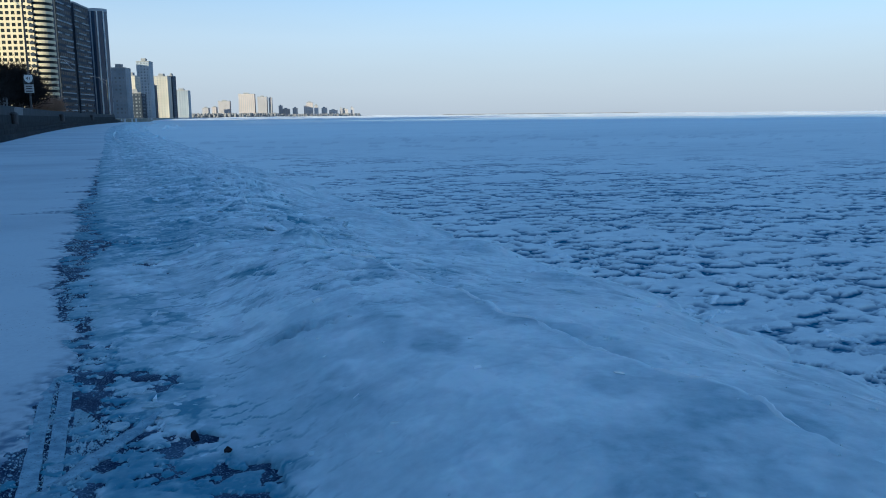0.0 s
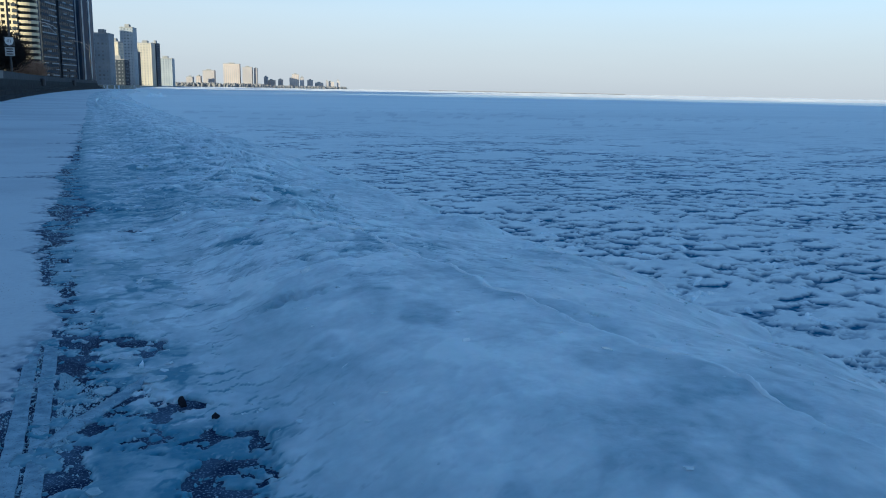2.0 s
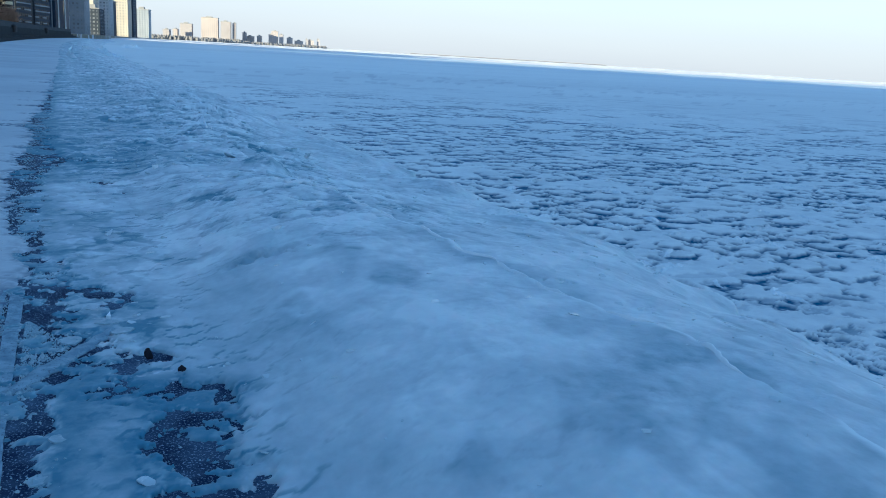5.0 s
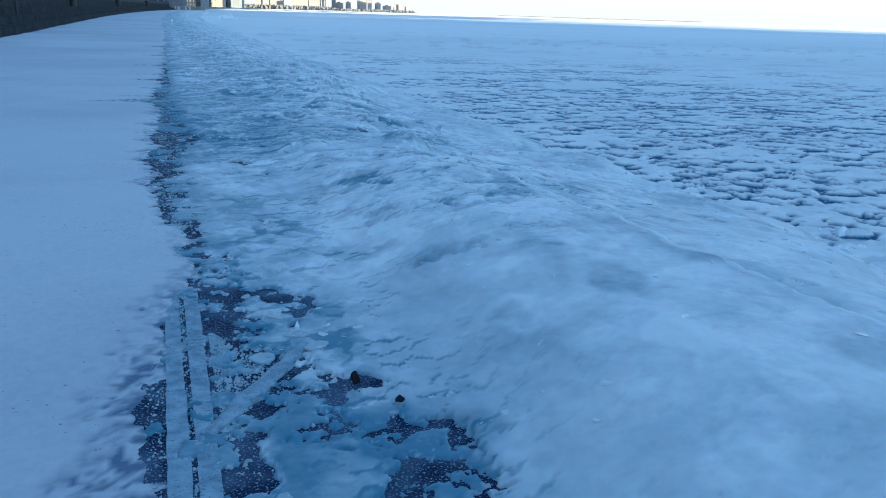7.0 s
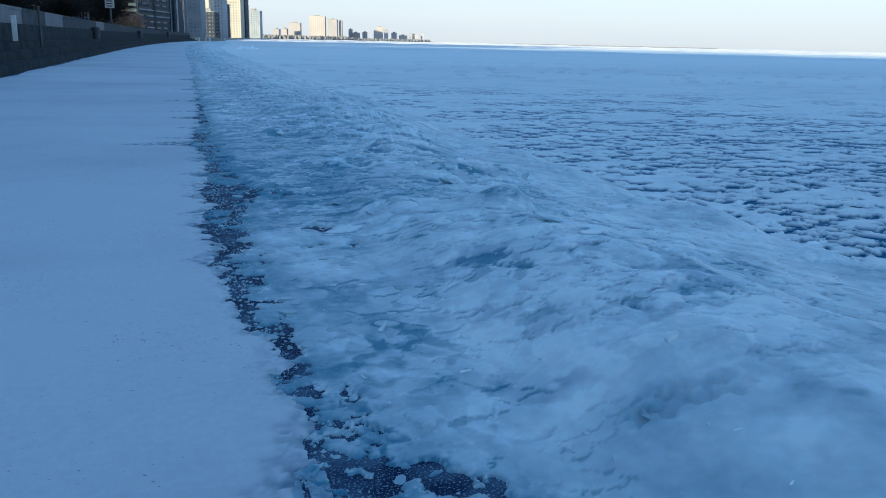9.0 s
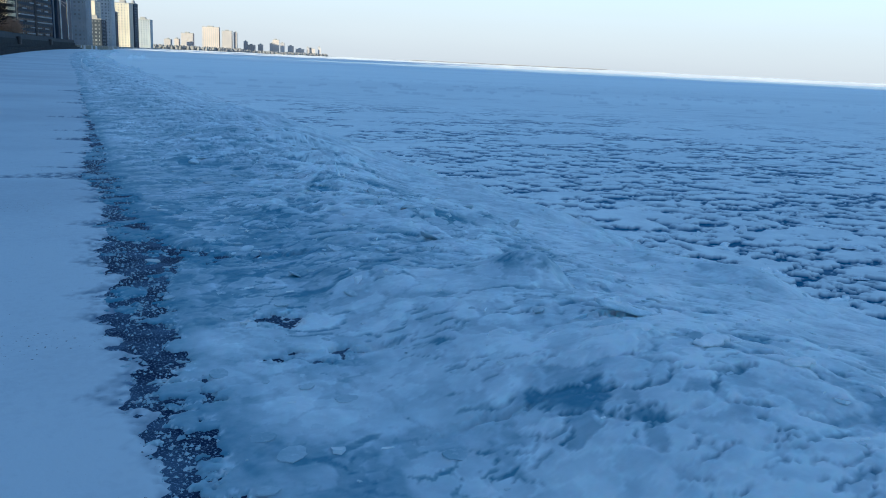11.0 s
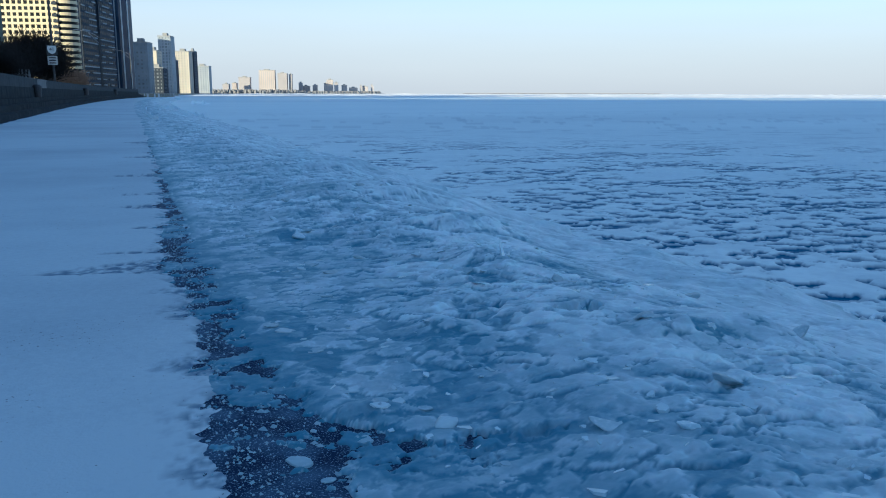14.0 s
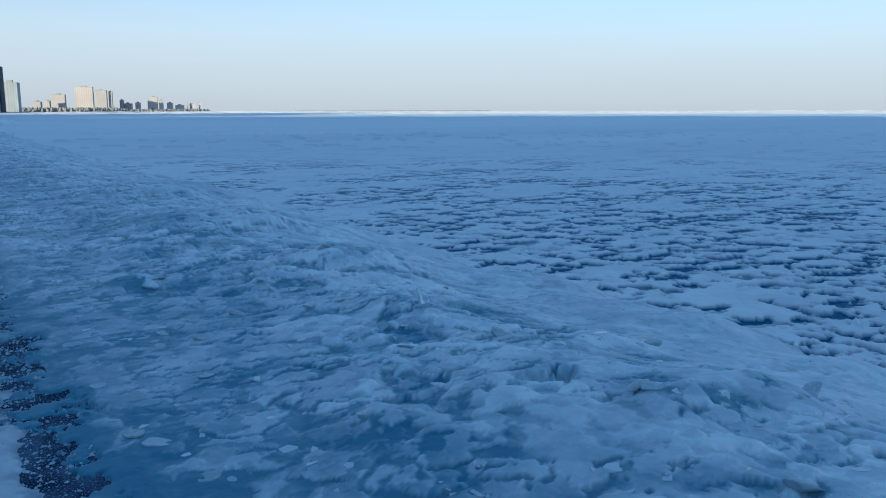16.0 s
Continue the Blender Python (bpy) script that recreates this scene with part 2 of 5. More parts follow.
M_HAZE2 = material("hazed_grey_facade", (0.36, 0.34, 0.35), 0.9, second=(0.42, 0.39, 0.39), scale=0.02)
M_FARWOOD = material("far_winter_wood", (0.19, 0.19, 0.20), 0.95, second=(0.26, 0.25, 0.24), scale=0.05)
M_ROOF = material("roof_gravel", (0.25, 0.25, 0.25), 0.9, second=(0.33, 0.33, 0.33), scale=0.4)
M_FARSNOW = material("breakwater_snow", (0.92, 0.93, 0.94), 0.9, second=(0.82, 0.82, 0.82), scale=0.02)
M_RIM = material("frosted_rim", (0.80, 0.90, 0.95), 0.8, second=(0.62, 0.76, 0.84), scale=5, fine=(30, (0.88, 0.95, 0.98), 0.5, 0.7), bump=0.6, bump_scale=45, bump_dist=0.01, random_tint=0.1)
# white raised to stand for sunlight, edge light and glints
M_FROST = material("brightened_snow", (0.86, 0.95, 0.98), 0.9, spec=0.1, second=(0.76, 0.88, 0.94), scale=2, bump=0.4, bump_scale=12)
M_FLAKE = bpy.data.materials.new("embedded_flakes")
M_FLAKE.use_nodes = True
fn, fl = M_FLAKE.node_tree.nodes, M_FLAKE.node_tree.links
fgeo = fn.new("ShaderNodeNewGeometry")
framp = fn.new("ShaderNodeValToRGB")
framp.color_ramp.elements[0].color, framp.color_ramp.elements[1].color = (0.30, 0.45, 0.54, 1), (0.62, 0.76, 0.83, 1)
mid_ = framp.color_ramp.elements.new(0.45)
mid_.color = (0.48, 0.63, 0.71, 1)
fl.new(fgeo.outputs["Random Per Island"], framp.inputs["Fac"])
fnoise = fn.new("ShaderNodeTexNoise")
fnoise.inputs["Scale"].default_value, fnoise.inputs["Detail"].default_value = 30, 4
fl.new(fgeo.outputs["Position"], fnoise.inputs["Vector"])
fmix = fn.new("ShaderNodeMix")
fmix.data_type = "RGBA"
fmix.inputs["B"].default_value = (0.62, 0.76, 0.83, 1)
fl.new(fnoise.outputs["Fac"], fmix.inputs["Factor"])
fl.new(framp.outputs["Color"], fmix.inputs["A"])
fl.new(fmix.outputs["Result"], fn["Principled BSDF"].inputs["Base Color"])
fn["Principled BSDF"].inputs["Roughness"].default_value = 0.22
fn["Principled BSDF"].inputs["IOR"].default_value = 1.31
fn["Principled BSDF"].inputs["Specular IOR Level"].default_value = 0.2
M_STONE = material("dark_pebble", (0.012, 0.014, 0.022), 0.8, spec=0.1, second=(0.03, 0.03, 0.036), scale=20)


# ---- building helpers ----
def add_box(bm, x0, x1, y0, y1, z0, z1):
    v = [bm.verts.new(c) for c in ((x0, y0, z0), (x1, y0, z0), (x1, y1, z0), (x0, y1, z0), (x0, y0, z1), (x1, y0, z1), (x1, y1, z1), (x0, y1, z1))]
    for f in ((3, 2, 1, 0), (4, 5, 6, 7), (0, 1, 5, 4), (1, 2, 6, 5), (2, 3, 7, 6), (3, 0, 4, 7)):
        bm.faces.new([v[i] for i in f])


def bend(y):
    """How far the shore has swung towards the lake: straight at first, then a long curve."""
    return 0.0002 * np.clip(np.asarray(y, float) - 80, 0, 260) ** 2


def add_long_box(bm, x0, x1, y0, y1, z0, z1, piece=10.0):
    """A box along the shore that follows its curve."""
    n = max(1, int((y1 - y0) / piece)) if y1 > 80 else 1
    rings = []
    for k in range(n + 1):
        y = y0 + (y1 - y0) * k / n
        d = float(bend(y))
        rings.append([bm.verts.new((x + d, y, z)) for x, z in ((x0, z0), (x1, z0), (x1, z1), (x0, z1))])
    for a0, b0 in zip(rings, rings[1:]):
        for i in range(4):
            bm.faces.new((a0[i], a0[(i + 1) % 4], b0[(i + 1) % 4], b0[i]))
    bm.faces.new(rings[0][::-1])
    bm.faces.new(rings[-1])
    bmesh.ops.recalc_face_normals(bm, faces=bm.faces[:])


def box_mesh(name, x0, x1, y0, y1, z0, z1, mat):
    bm = bmesh.new()
    add_box(bm, x0, x1, y0, y1, z0, z1)
    return finish(name, bm, mat)


def add_rod(bm, p0, p1, r0, r1, sides=8, cap=True):
    p0, p1 = Vector(p0), Vector(p1)
    d = (p1 - p0).normalized()
    u = d.orthogonal().normalized()
    w = d.cross(u)
    rings = []
    for p, r in ((p0, r0), (p1, r1)):
        rings.append([bm.verts.new(p + (u * math.cos(k * math.tau / sides) + w * math.sin(k * math.tau / sides)) * r) for k in range(sides)])
    for k in range(sides):
        bm.faces.new((rings[0][k], rings[0][(k + 1) % sides], rings[1][(k + 1) % sides], rings[1][k]))
    if cap:
        bm.faces.new(rings[1])
        bm.faces.new(rings[0][::-1])


def add_tube(bm, pts, r, sides=6):
    """One bent tube along a line of places."""
    rings = []
    pts = [Vector(p) for p in pts]
    for k, p in enumerate(pts):
        d = (pts[min(k + 1, len(pts) - 1)] - pts[max(k - 1, 0)]).normalized()
        u = d.cross(Vector((0, 1, 0))).normalized()
        w = d.cross(u)
        rings.append([bm.verts.new(p + (u * math.cos(q * math.tau / sides) + w * math.sin(q * math.tau / sides)) * r) for q in range(sides)])
    for r0, r1 in zip(rings, rings[1:]):
        for q in range(sides):
            bm.faces.new((r0[q], r0[(q + 1) % sides], r1[(q + 1) % sides], r1[q]))
    bm.faces.new(rings[-1])
    bm.faces.new(rings[0][::-1])


def finish(name, bm, mat, smooth=False):
    me = bpy.data.meshes.new(name)
    bm.to_mesh(me)
    bm.free()
    if mat:
        me.materials.append(mat)
    if smooth:
        me.shade_smooth()
    return me


def part(name, bm, mat, parent, label="", smooth=False, kind=""):
    ob = new(name, finish(name, bm, mat, smooth))
    ob.parent = parent
    return tagged(ob, label=label, kind=kind)


def share(name, me, parent, loc, rz=0.0, scale=(1, 1, 1)):
    ob = new(name, me)
    ob.parent = parent
    ob.matrix_basis = Matrix.LocRotScale(loc, Euler((0, 0, radians(rz))), scale)
    return ob


def thing(name, m, label, category, group="", kind=""):
    ob = new(name)
    ob.empty_display_size = 0.2
    ob.matrix_basis = m
    return tagged(ob, label, category, group, kind)


def mat_box(name, x0, x1, y0, y1, z0, z1, mat, label, category, kind="structure"):
    return tagged(new(name, box_mesh(name, x0, x1, y0, y1, z0, z1, mat)), label, category, kind=kind)


# ---- fields: lattice noise and cells ----
def lattice(ix, iy, seed):
    h = (ix.astype(np.int64) * 374761393 + iy.astype(np.int64) * 668265263 + seed * 974711) & 0x7FFFFFFF
    h = ((h ^ (h >> 13)) * 1274126177) & 0x7FFFFFFF
    h = ((h ^ (h >> 16)) * 668265263) & 0x7FFFFFFF
    return ((h ^ (h >> 15)) & 0xFFFFF) / float(0xFFFFF)


def smooth_noise(x, y, seed):
    ix, iy = np.floor(x), np.floor(y)
    u, v = x - ix, y - iy
    u, v = u * u * u * (u * (u * 6 - 15) + 10), v * v * v * (v * (v * 6 - 15) + 10)
    ix, iy = ix.astype(np.int64), iy.astype(np.int64)
    a0, b0 = lattice(ix, iy, seed), lattice(ix + 1, iy, seed)
    a1, b1 = lattice(ix, iy + 1, seed), lattice(ix + 1, iy + 1, seed)
    return (a0 + (b0 - a0) * u) * (1 - v) + (a1 + (b1 - a1) * u) * v - 0.5


def fbm(x, y, scale, octaves=4, seed=0, gain=0.5):
    s, amp, out = 1.0 / scale, 1.0, 0.0
    for k in range(octaves):
        c, d = math.cos(0.7 * k + seed), math.sin(0.7 * k + seed)
        out = out + amp * smooth_noise((x * c - y * d) * s + 13.7 * k, (x * d + y * c) * s + 7.1 * k, seed * 31 + k)
        s *= 2.03
        amp *= gain
    return out


def cells(x, y, size, seed, jitter=0.9):
    """Nearest and second nearest seed of a scattered cell pattern: distances, offset to the nearest and two random numbers of its cell."""
    x, y = x / size, y / size
    ix, iy = np.floor(x).astype(np.int64), np.floor(y).astype(np.int64)
    f1 = np.full(x.shape, 9.0)
    f2 = np.full(x.shape, 9.0)
    dx1, dy1, r1, r2 = (np.zeros(x.shape) for _ in range(4))
    for i in (-1, 0, 1):
        for j in (-1, 0, 1):
            cx, cy = ix + i, iy + j
            px = cx + 0.5 + (lattice(cx, cy, seed) - 0.5) * jitter
            py = cy + 0.5 + (lattice(cx, cy, seed + 5) - 0.5) * jitter
            d = np.hypot(x - px, y - py)
            near = d < f1
            f2 = np.where(near, f1, np.minimum(f2, d))
            dx1, dy1 = np.where(near, x - px, dx1), np.where(near, y - py, dy1)
            r1, r2 = np.where(near, lattice(cx, cy, seed + 11), r1), np.where(near, lattice(cx, cy, seed + 17), r2)
            f1 = np.where(near, d, f1)
    return f1, f2, dx1 * size, dy1 * size, r1, r2


def step(a, b, v):
    t = np.clip((v - a) / (b - a), 0, 1)
    return t * t * (3 - 2 * t)


def sheet(name, X, Y, Z, mat, frost=None, smooth=True):
    """One mesh over a grid of places."""
    r, c = X.shape
    me = bpy.data.meshes.new(name)
    k = np.arange(r * c).reshape(r, c)
    q = np.stack((k[:-1, :-1], k[:-1, 1:], k[1:, 1:], k[1:, :-1]), -1).reshape(-1, 4)
    me.vertices.add(r * c)
    me.vertices.foreach_set("co", np.stack((X, Y, Z), -1).astype(np.float32).ravel())
    me.loops.add(q.size)
    me.loops.foreach_set("vertex_index", q.astype(np.int32).ravel())
    me.polygons.add(len(q))
    me.polygons.foreach_set("loop_start", np.arange(0, q.size, 4, dtype=np.int32))
    me.update(calc_edges=True)
    if frost is not None:
        at = me.attributes.new("frost", "FLOAT", "POINT")
        at.data.foreach_set("value", frost.astype(np.float32).ravel())
    me.materials.append(mat)
    if smooth:
        me.shade_smooth()
    return new(name, me)


# ---- the frozen lake: one sheet out to the horizon ----
LAKE = -0.85


def broken_plates(x, y, size, seed, rag=0.35):
    """Overlapping broken plates frozen at all tilts: height of the topmost one, its random number, and how near its rim the place lies."""
    wx = (x + rag * size * fbm(x, y, size * 0.55, 3, seed + 1, 0.6)) / size
    wy = (y + rag * size * fbm(x, y, size * 0.55, 3, seed + 2, 0.6)) / size
    ix, iy = np.floor(wx).astype(np.int64), np.floor(wy).astype(np.int64)
    top, pick, rim = np.zeros(x.shape), np.zeros(x.shape), np.ones(x.shape)
    for i in (-1, 0, 1):
        for j in (-1, 0, 1):
            cx, cy = ix + i, iy + j
            dx = wx - cx - 0.5 - (lattice(cx, cy, seed) - 0.5) * 0.9
            dy = wy - cy - 0.5 - (lattice(cx, cy, seed + 5) - 0.5) * 0.9
            turn = lattice(cx, cy, seed + 7) * 3.14
            c, d = np.cos(turn), np.sin(turn)
            reach = 0.56 + 0.50 * lattice(cx, cy, seed + 11)
            far = (np.abs(dx * c + dy * d) ** 2.6 + np.abs((dy * c - dx * d) * 1.45) ** 2.6) ** (1 / 2.6) / reach
            own = lattice(cx, cy, seed + 17)
            high = 0.30 + 0.70 * own + (lattice(cx, cy, seed + 19) - 0.5) * 0.9 * dx - lattice(cx, cy, seed + 23) * 0.9 * dy
            high = np.maximum(high, 0.12) * (1 - step(0.74, 1.0, far))
            over = high > top
            top, pick, rim = np.where(over, high, top), np.where(over, own, pick), np.where(over, far, rim)
    return top, pick, rim


def floes(x, y):
    """How solid and frosted the jammed floes stand, 0 to 1 with a sharp ragged edge, and the soft height of their rims."""
    wx = x + fbm(x, y, 1.1, 2, 3) * 0.5 + fbm(x, y, 0.16, 3, 4, 0.75) * 0.12
    wy = y + fbm(x, y, 1.1, 2, 5) * 0.5 + fbm(x, y, 0.16, 3, 11, 0.75) * 0.12
    f1, f2, _, _, ra, rb = cells(wx * 0.9, wy, 0.58, 21)
    g1, g2, _, _, _, rd = cells(wx * 0.9 + 4.3, wy, 0.30, 22)
    rim = np.exp(-((f2 - f1) / (0.10 + 0.13 * rb)) ** 2)
    small = np.exp(-((g2 - g1) / (0.10 + 0.10 * rd)) ** 2) * step(-0.16, 0.0, fbm(x, y, 1.3, 2, 8))
    shut = 0.84
    whole = step(shut - 0.02, shut + 0.02, ra + 0.25 * fbm(x, y, 0.4, 2, 7)) * 0.6
    top = np.maximum(np.maximum(rim * np.clip(0.9 + 1.0 * fbm(x, y, 0.5, 2, 6), 0.2, 1.15), 0.85 * small), whole)
    return step(0.34, 0.42, top), top


def lake_field(x, y):
    r = np.hypot(x, y - 2)
    near = r < 70
    solid, top, gap = np.ones(x.shape), np.zeros(x.shape), np.zeros(x.shape)
    xn, yn, rn = x[near], y[near], r[near]
    sn, tn = floes(xn, yn)
    # thin dark ice and painted shade in front of each ragged lip, paler away from it
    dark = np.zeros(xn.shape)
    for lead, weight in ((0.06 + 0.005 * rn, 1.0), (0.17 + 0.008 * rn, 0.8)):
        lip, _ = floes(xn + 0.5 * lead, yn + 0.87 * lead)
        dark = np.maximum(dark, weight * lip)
    # farther out only short breaks of painted shade under the lips of plates frozen together
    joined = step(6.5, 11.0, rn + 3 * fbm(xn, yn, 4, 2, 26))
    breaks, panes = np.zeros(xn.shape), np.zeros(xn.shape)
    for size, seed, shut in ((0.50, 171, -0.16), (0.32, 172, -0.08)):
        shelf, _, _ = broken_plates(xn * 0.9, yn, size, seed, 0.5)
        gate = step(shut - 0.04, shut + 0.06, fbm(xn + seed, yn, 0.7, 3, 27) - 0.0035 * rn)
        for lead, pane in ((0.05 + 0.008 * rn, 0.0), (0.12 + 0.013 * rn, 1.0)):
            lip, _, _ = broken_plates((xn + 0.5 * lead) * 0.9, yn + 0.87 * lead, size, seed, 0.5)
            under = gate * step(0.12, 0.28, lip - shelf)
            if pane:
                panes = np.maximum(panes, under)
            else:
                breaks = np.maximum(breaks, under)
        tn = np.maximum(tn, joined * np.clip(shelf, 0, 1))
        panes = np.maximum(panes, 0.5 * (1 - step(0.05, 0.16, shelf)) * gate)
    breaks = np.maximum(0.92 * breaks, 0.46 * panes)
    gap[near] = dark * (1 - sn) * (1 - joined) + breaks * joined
    sn = sn + (1 - breaks - sn) * joined
    solid[near], top[near] = sn, tn
    seen = step(-9.0, -5.0, y)
    far_on = r + 9 * fbm(x, y, 14, 2, 2)
    fade = seen * (1 - step(30, 54, far_on))
    z = LAKE + (0.022 * solid + 0.030 * np.clip(top, 0, 1.2) * solid * (1 - 0.6 * step(13, 25, r))) * fade
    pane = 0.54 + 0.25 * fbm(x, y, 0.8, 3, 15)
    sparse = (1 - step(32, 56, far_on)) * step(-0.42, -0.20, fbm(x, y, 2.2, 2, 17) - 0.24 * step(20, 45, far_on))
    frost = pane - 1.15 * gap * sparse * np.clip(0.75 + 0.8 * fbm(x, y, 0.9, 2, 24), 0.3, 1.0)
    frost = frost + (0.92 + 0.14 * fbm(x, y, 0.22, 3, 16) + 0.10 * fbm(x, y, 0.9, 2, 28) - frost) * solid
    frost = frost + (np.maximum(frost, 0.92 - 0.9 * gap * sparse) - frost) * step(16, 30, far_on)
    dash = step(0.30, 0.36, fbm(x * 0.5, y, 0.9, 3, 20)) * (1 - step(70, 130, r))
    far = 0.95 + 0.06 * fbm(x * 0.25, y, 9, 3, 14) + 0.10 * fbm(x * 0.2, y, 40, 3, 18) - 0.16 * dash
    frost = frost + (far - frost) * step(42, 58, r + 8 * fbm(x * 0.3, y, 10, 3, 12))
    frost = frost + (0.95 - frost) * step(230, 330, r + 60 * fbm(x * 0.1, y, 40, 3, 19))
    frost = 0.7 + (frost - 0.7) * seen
    return z, np.clip(frost, 0, 1)


fine_a = np.radians(np.arange(0.0, 88.0, 0.125))
coarse_a = np.radians(np.concatenate((np.arange(88.4, 150.0, 0.5), np.arange(154.0, 358.1, 5.0))))
angles = np.concatenate((fine_a, coarse_a, [fine_a[0] + math.tau]))
radii = [4.5]
while radii[-1] < 4900:
    r_ = radii[-1]
    radii.append(r_ + (0.0038 * r_ if r_ < 60 else 0.05 * r_))
A, R = np.meshgrid(angles, np.array(radii))
X, Y = R * np.sin(A), 2 + R * np.cos(A)
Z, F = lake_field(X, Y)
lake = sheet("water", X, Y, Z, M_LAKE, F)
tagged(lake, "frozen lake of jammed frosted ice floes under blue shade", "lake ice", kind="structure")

# ---- the promenade and its snow ----
PATH_LEFT = -6.2
bm = bmesh.new()
add_long_box(bm, PATH_LEFT - 0.5, 1.7, -12, 330, -1.6, 0.0)
tagged(new("pavement", finish("pavement", bm, M_WET)), "dark wet concrete promenade under thin snow", "promenade", kind="structure")

# bare wet streaks that reach into the snow from the edge: place along the walk, reach, half width
STREAKS = [(2.9, 0.18, 0.13), (3.75, 0.10, 0.3), (7.72, 0.20, 0.16), (8.85, 0.12, 0.14), (9.25, 0.14, 0.22), (10.1, 0.16, 0.3), (10.7, 0.14, 0.2), (11.4, 0.18, 0.2),
           (12.6, 0.22, 0.16), (13.2, 0.18, 0.1), (14.2, 1.0, 0.2), (14.9, 0.55, 0.08), (16.4, 0.4, 0.1), (18.2, 0.5, 0.16), (19.6, 0.6, 0.12),
           (22.5, 0.8, 0.2), (27, 0.6, 0.3), (33, 0.8, 0.3)]


def snow_edge(y, streaks=True):
    e_ = 0.03 + 0.18 * fbm(y * 0 + 3.3, y, 1.3, 4, 31) + 0.012 * np.clip(y - 20, 0, 60)
    e_ = e_ - (0.17 if streaks else 0.07) * (1 - step(4.3, 5.3, y))
    e_ = e_ - 0.11 * step(5.5, 7.5, y) * (1 - step(14, 18, y))
    if streaks:
        for at_, reach, half in STREAKS:
            e_ = e_ - reach * np.exp(-((y - at_) / half) ** 2)
    return e_


def snow_field(x, y):
    ragged = 0.10 * fbm(x, y, 0.30, 4, 36, 0.6) + 0.10 * fbm(x, y, 0.085, 3, 37, 0.7)
    t = 0.020 + 0.008 * fbm(x, y * 0.5, 2.2, 3, 33) + 0.002 * fbm(x * 2, y * 0.6, 0.4, 3, 34)
    shift = y + 0.06 * fbm(x, y, 0.15, 2, 35)
    ramp = step(-0.14, 0.06, x - snow_edge(shift, False) - ragged)
    slush = step(-0.20, 0.05, x - snow_edge(shift) - ragged)
    t = t * (1 - 0.8 * slush) - 0.030 * ramp + 0.022 * ramp * fbm(x, y, 0.07, 3, 41)
    left = step(-5.9, -6.2, x + 0.25 * fbm(x * 0, y, 1.5, 3, 39))
    t = t - 0.05 * left
    crumbly = np.clip(0.8 + 2.2 * fbm(x, y, 0.055, 3, 42, 0.65), 0, 1.3)
    frost = 0.92 + 0.30 * fbm(x * 0.5, y, 2.3, 4, 40) - 0.75 * slush * crumbly
    return t, np.clip(frost, 0, 1)


def rows_along(y0, fine_to, d0, y1, grow):
    ys = [y0]
    while ys[-1] < y1:
        d = d0 if ys[-1] < fine_to else d0 + (ys[-1] - fine_to) * grow
        ys.append(ys[-1] + d)
    return np.array(ys)


ys = rows_along(1.2, 15.0, 0.026, 330.0, 0.016)
ys = np.concatenate((np.arange(-11.5, 1.2, 0.25), ys))
xs = np.concatenate((np.arange(-6.9, -2.0, 0.16), np.arange(-2.0, -0.9, 0.06), np.arange(-0.9, 0.62, 0.022)))
X, Y = np.meshgrid(xs, ys)
Z, F = snow_field(X, Y)
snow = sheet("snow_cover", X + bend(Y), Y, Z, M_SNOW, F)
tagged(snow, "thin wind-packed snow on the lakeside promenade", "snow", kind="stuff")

# ---- the shelf of frozen spray between promenade and lake ----
MOUNDS = [(2.0, 6.9, 0.55, 0.5, 0.05), (1.62, 5.0, 0.5, 0.22, 0.03), (2.55, 10.9, 0.24, 0.16, 0.09),  (3.18, 18.1, 0.4, 0.3, 0.12),
          (3.2, 11.0, 0.5, 0.35, 0.10), (2.95, 15.2, 0.7, 0.6, 0.16), (3.5, 19.0, 1.0, 0.8, 0.2), (2.1, 18.5, 0.5, 0.5, 0.1), (0.48, 10.45, 0.17, 0.13, 0.13), (1.24, 11.5, 0.2, 0.16, 0.07),
          (0.95, 15.3, 0.22, 0.2, 0.12), (2.4, 13.2, 0.4, 0.4, 0.08), (4.6, 26, 1.0, 1.2, 0.2), 
          (0.55, 5.2, 0.3, 0.25, 0.04), (1.2, 9.0, 0.5, 0.4, 0.06), (0.62, 9.5, 0.22, 0.2, 0.07), (0.95, 11.2, 0.35, 0.3, 0.06),
          (3.3, 22.5, 0.8, 0.8, 0.16), (4.9, 9.5, 0.6, 0.8, 0.10), (5.0, 14.5, 0.5, 0.8, 0.12), (4.7, 5.5, 0.4, 0.9, 0.06)]
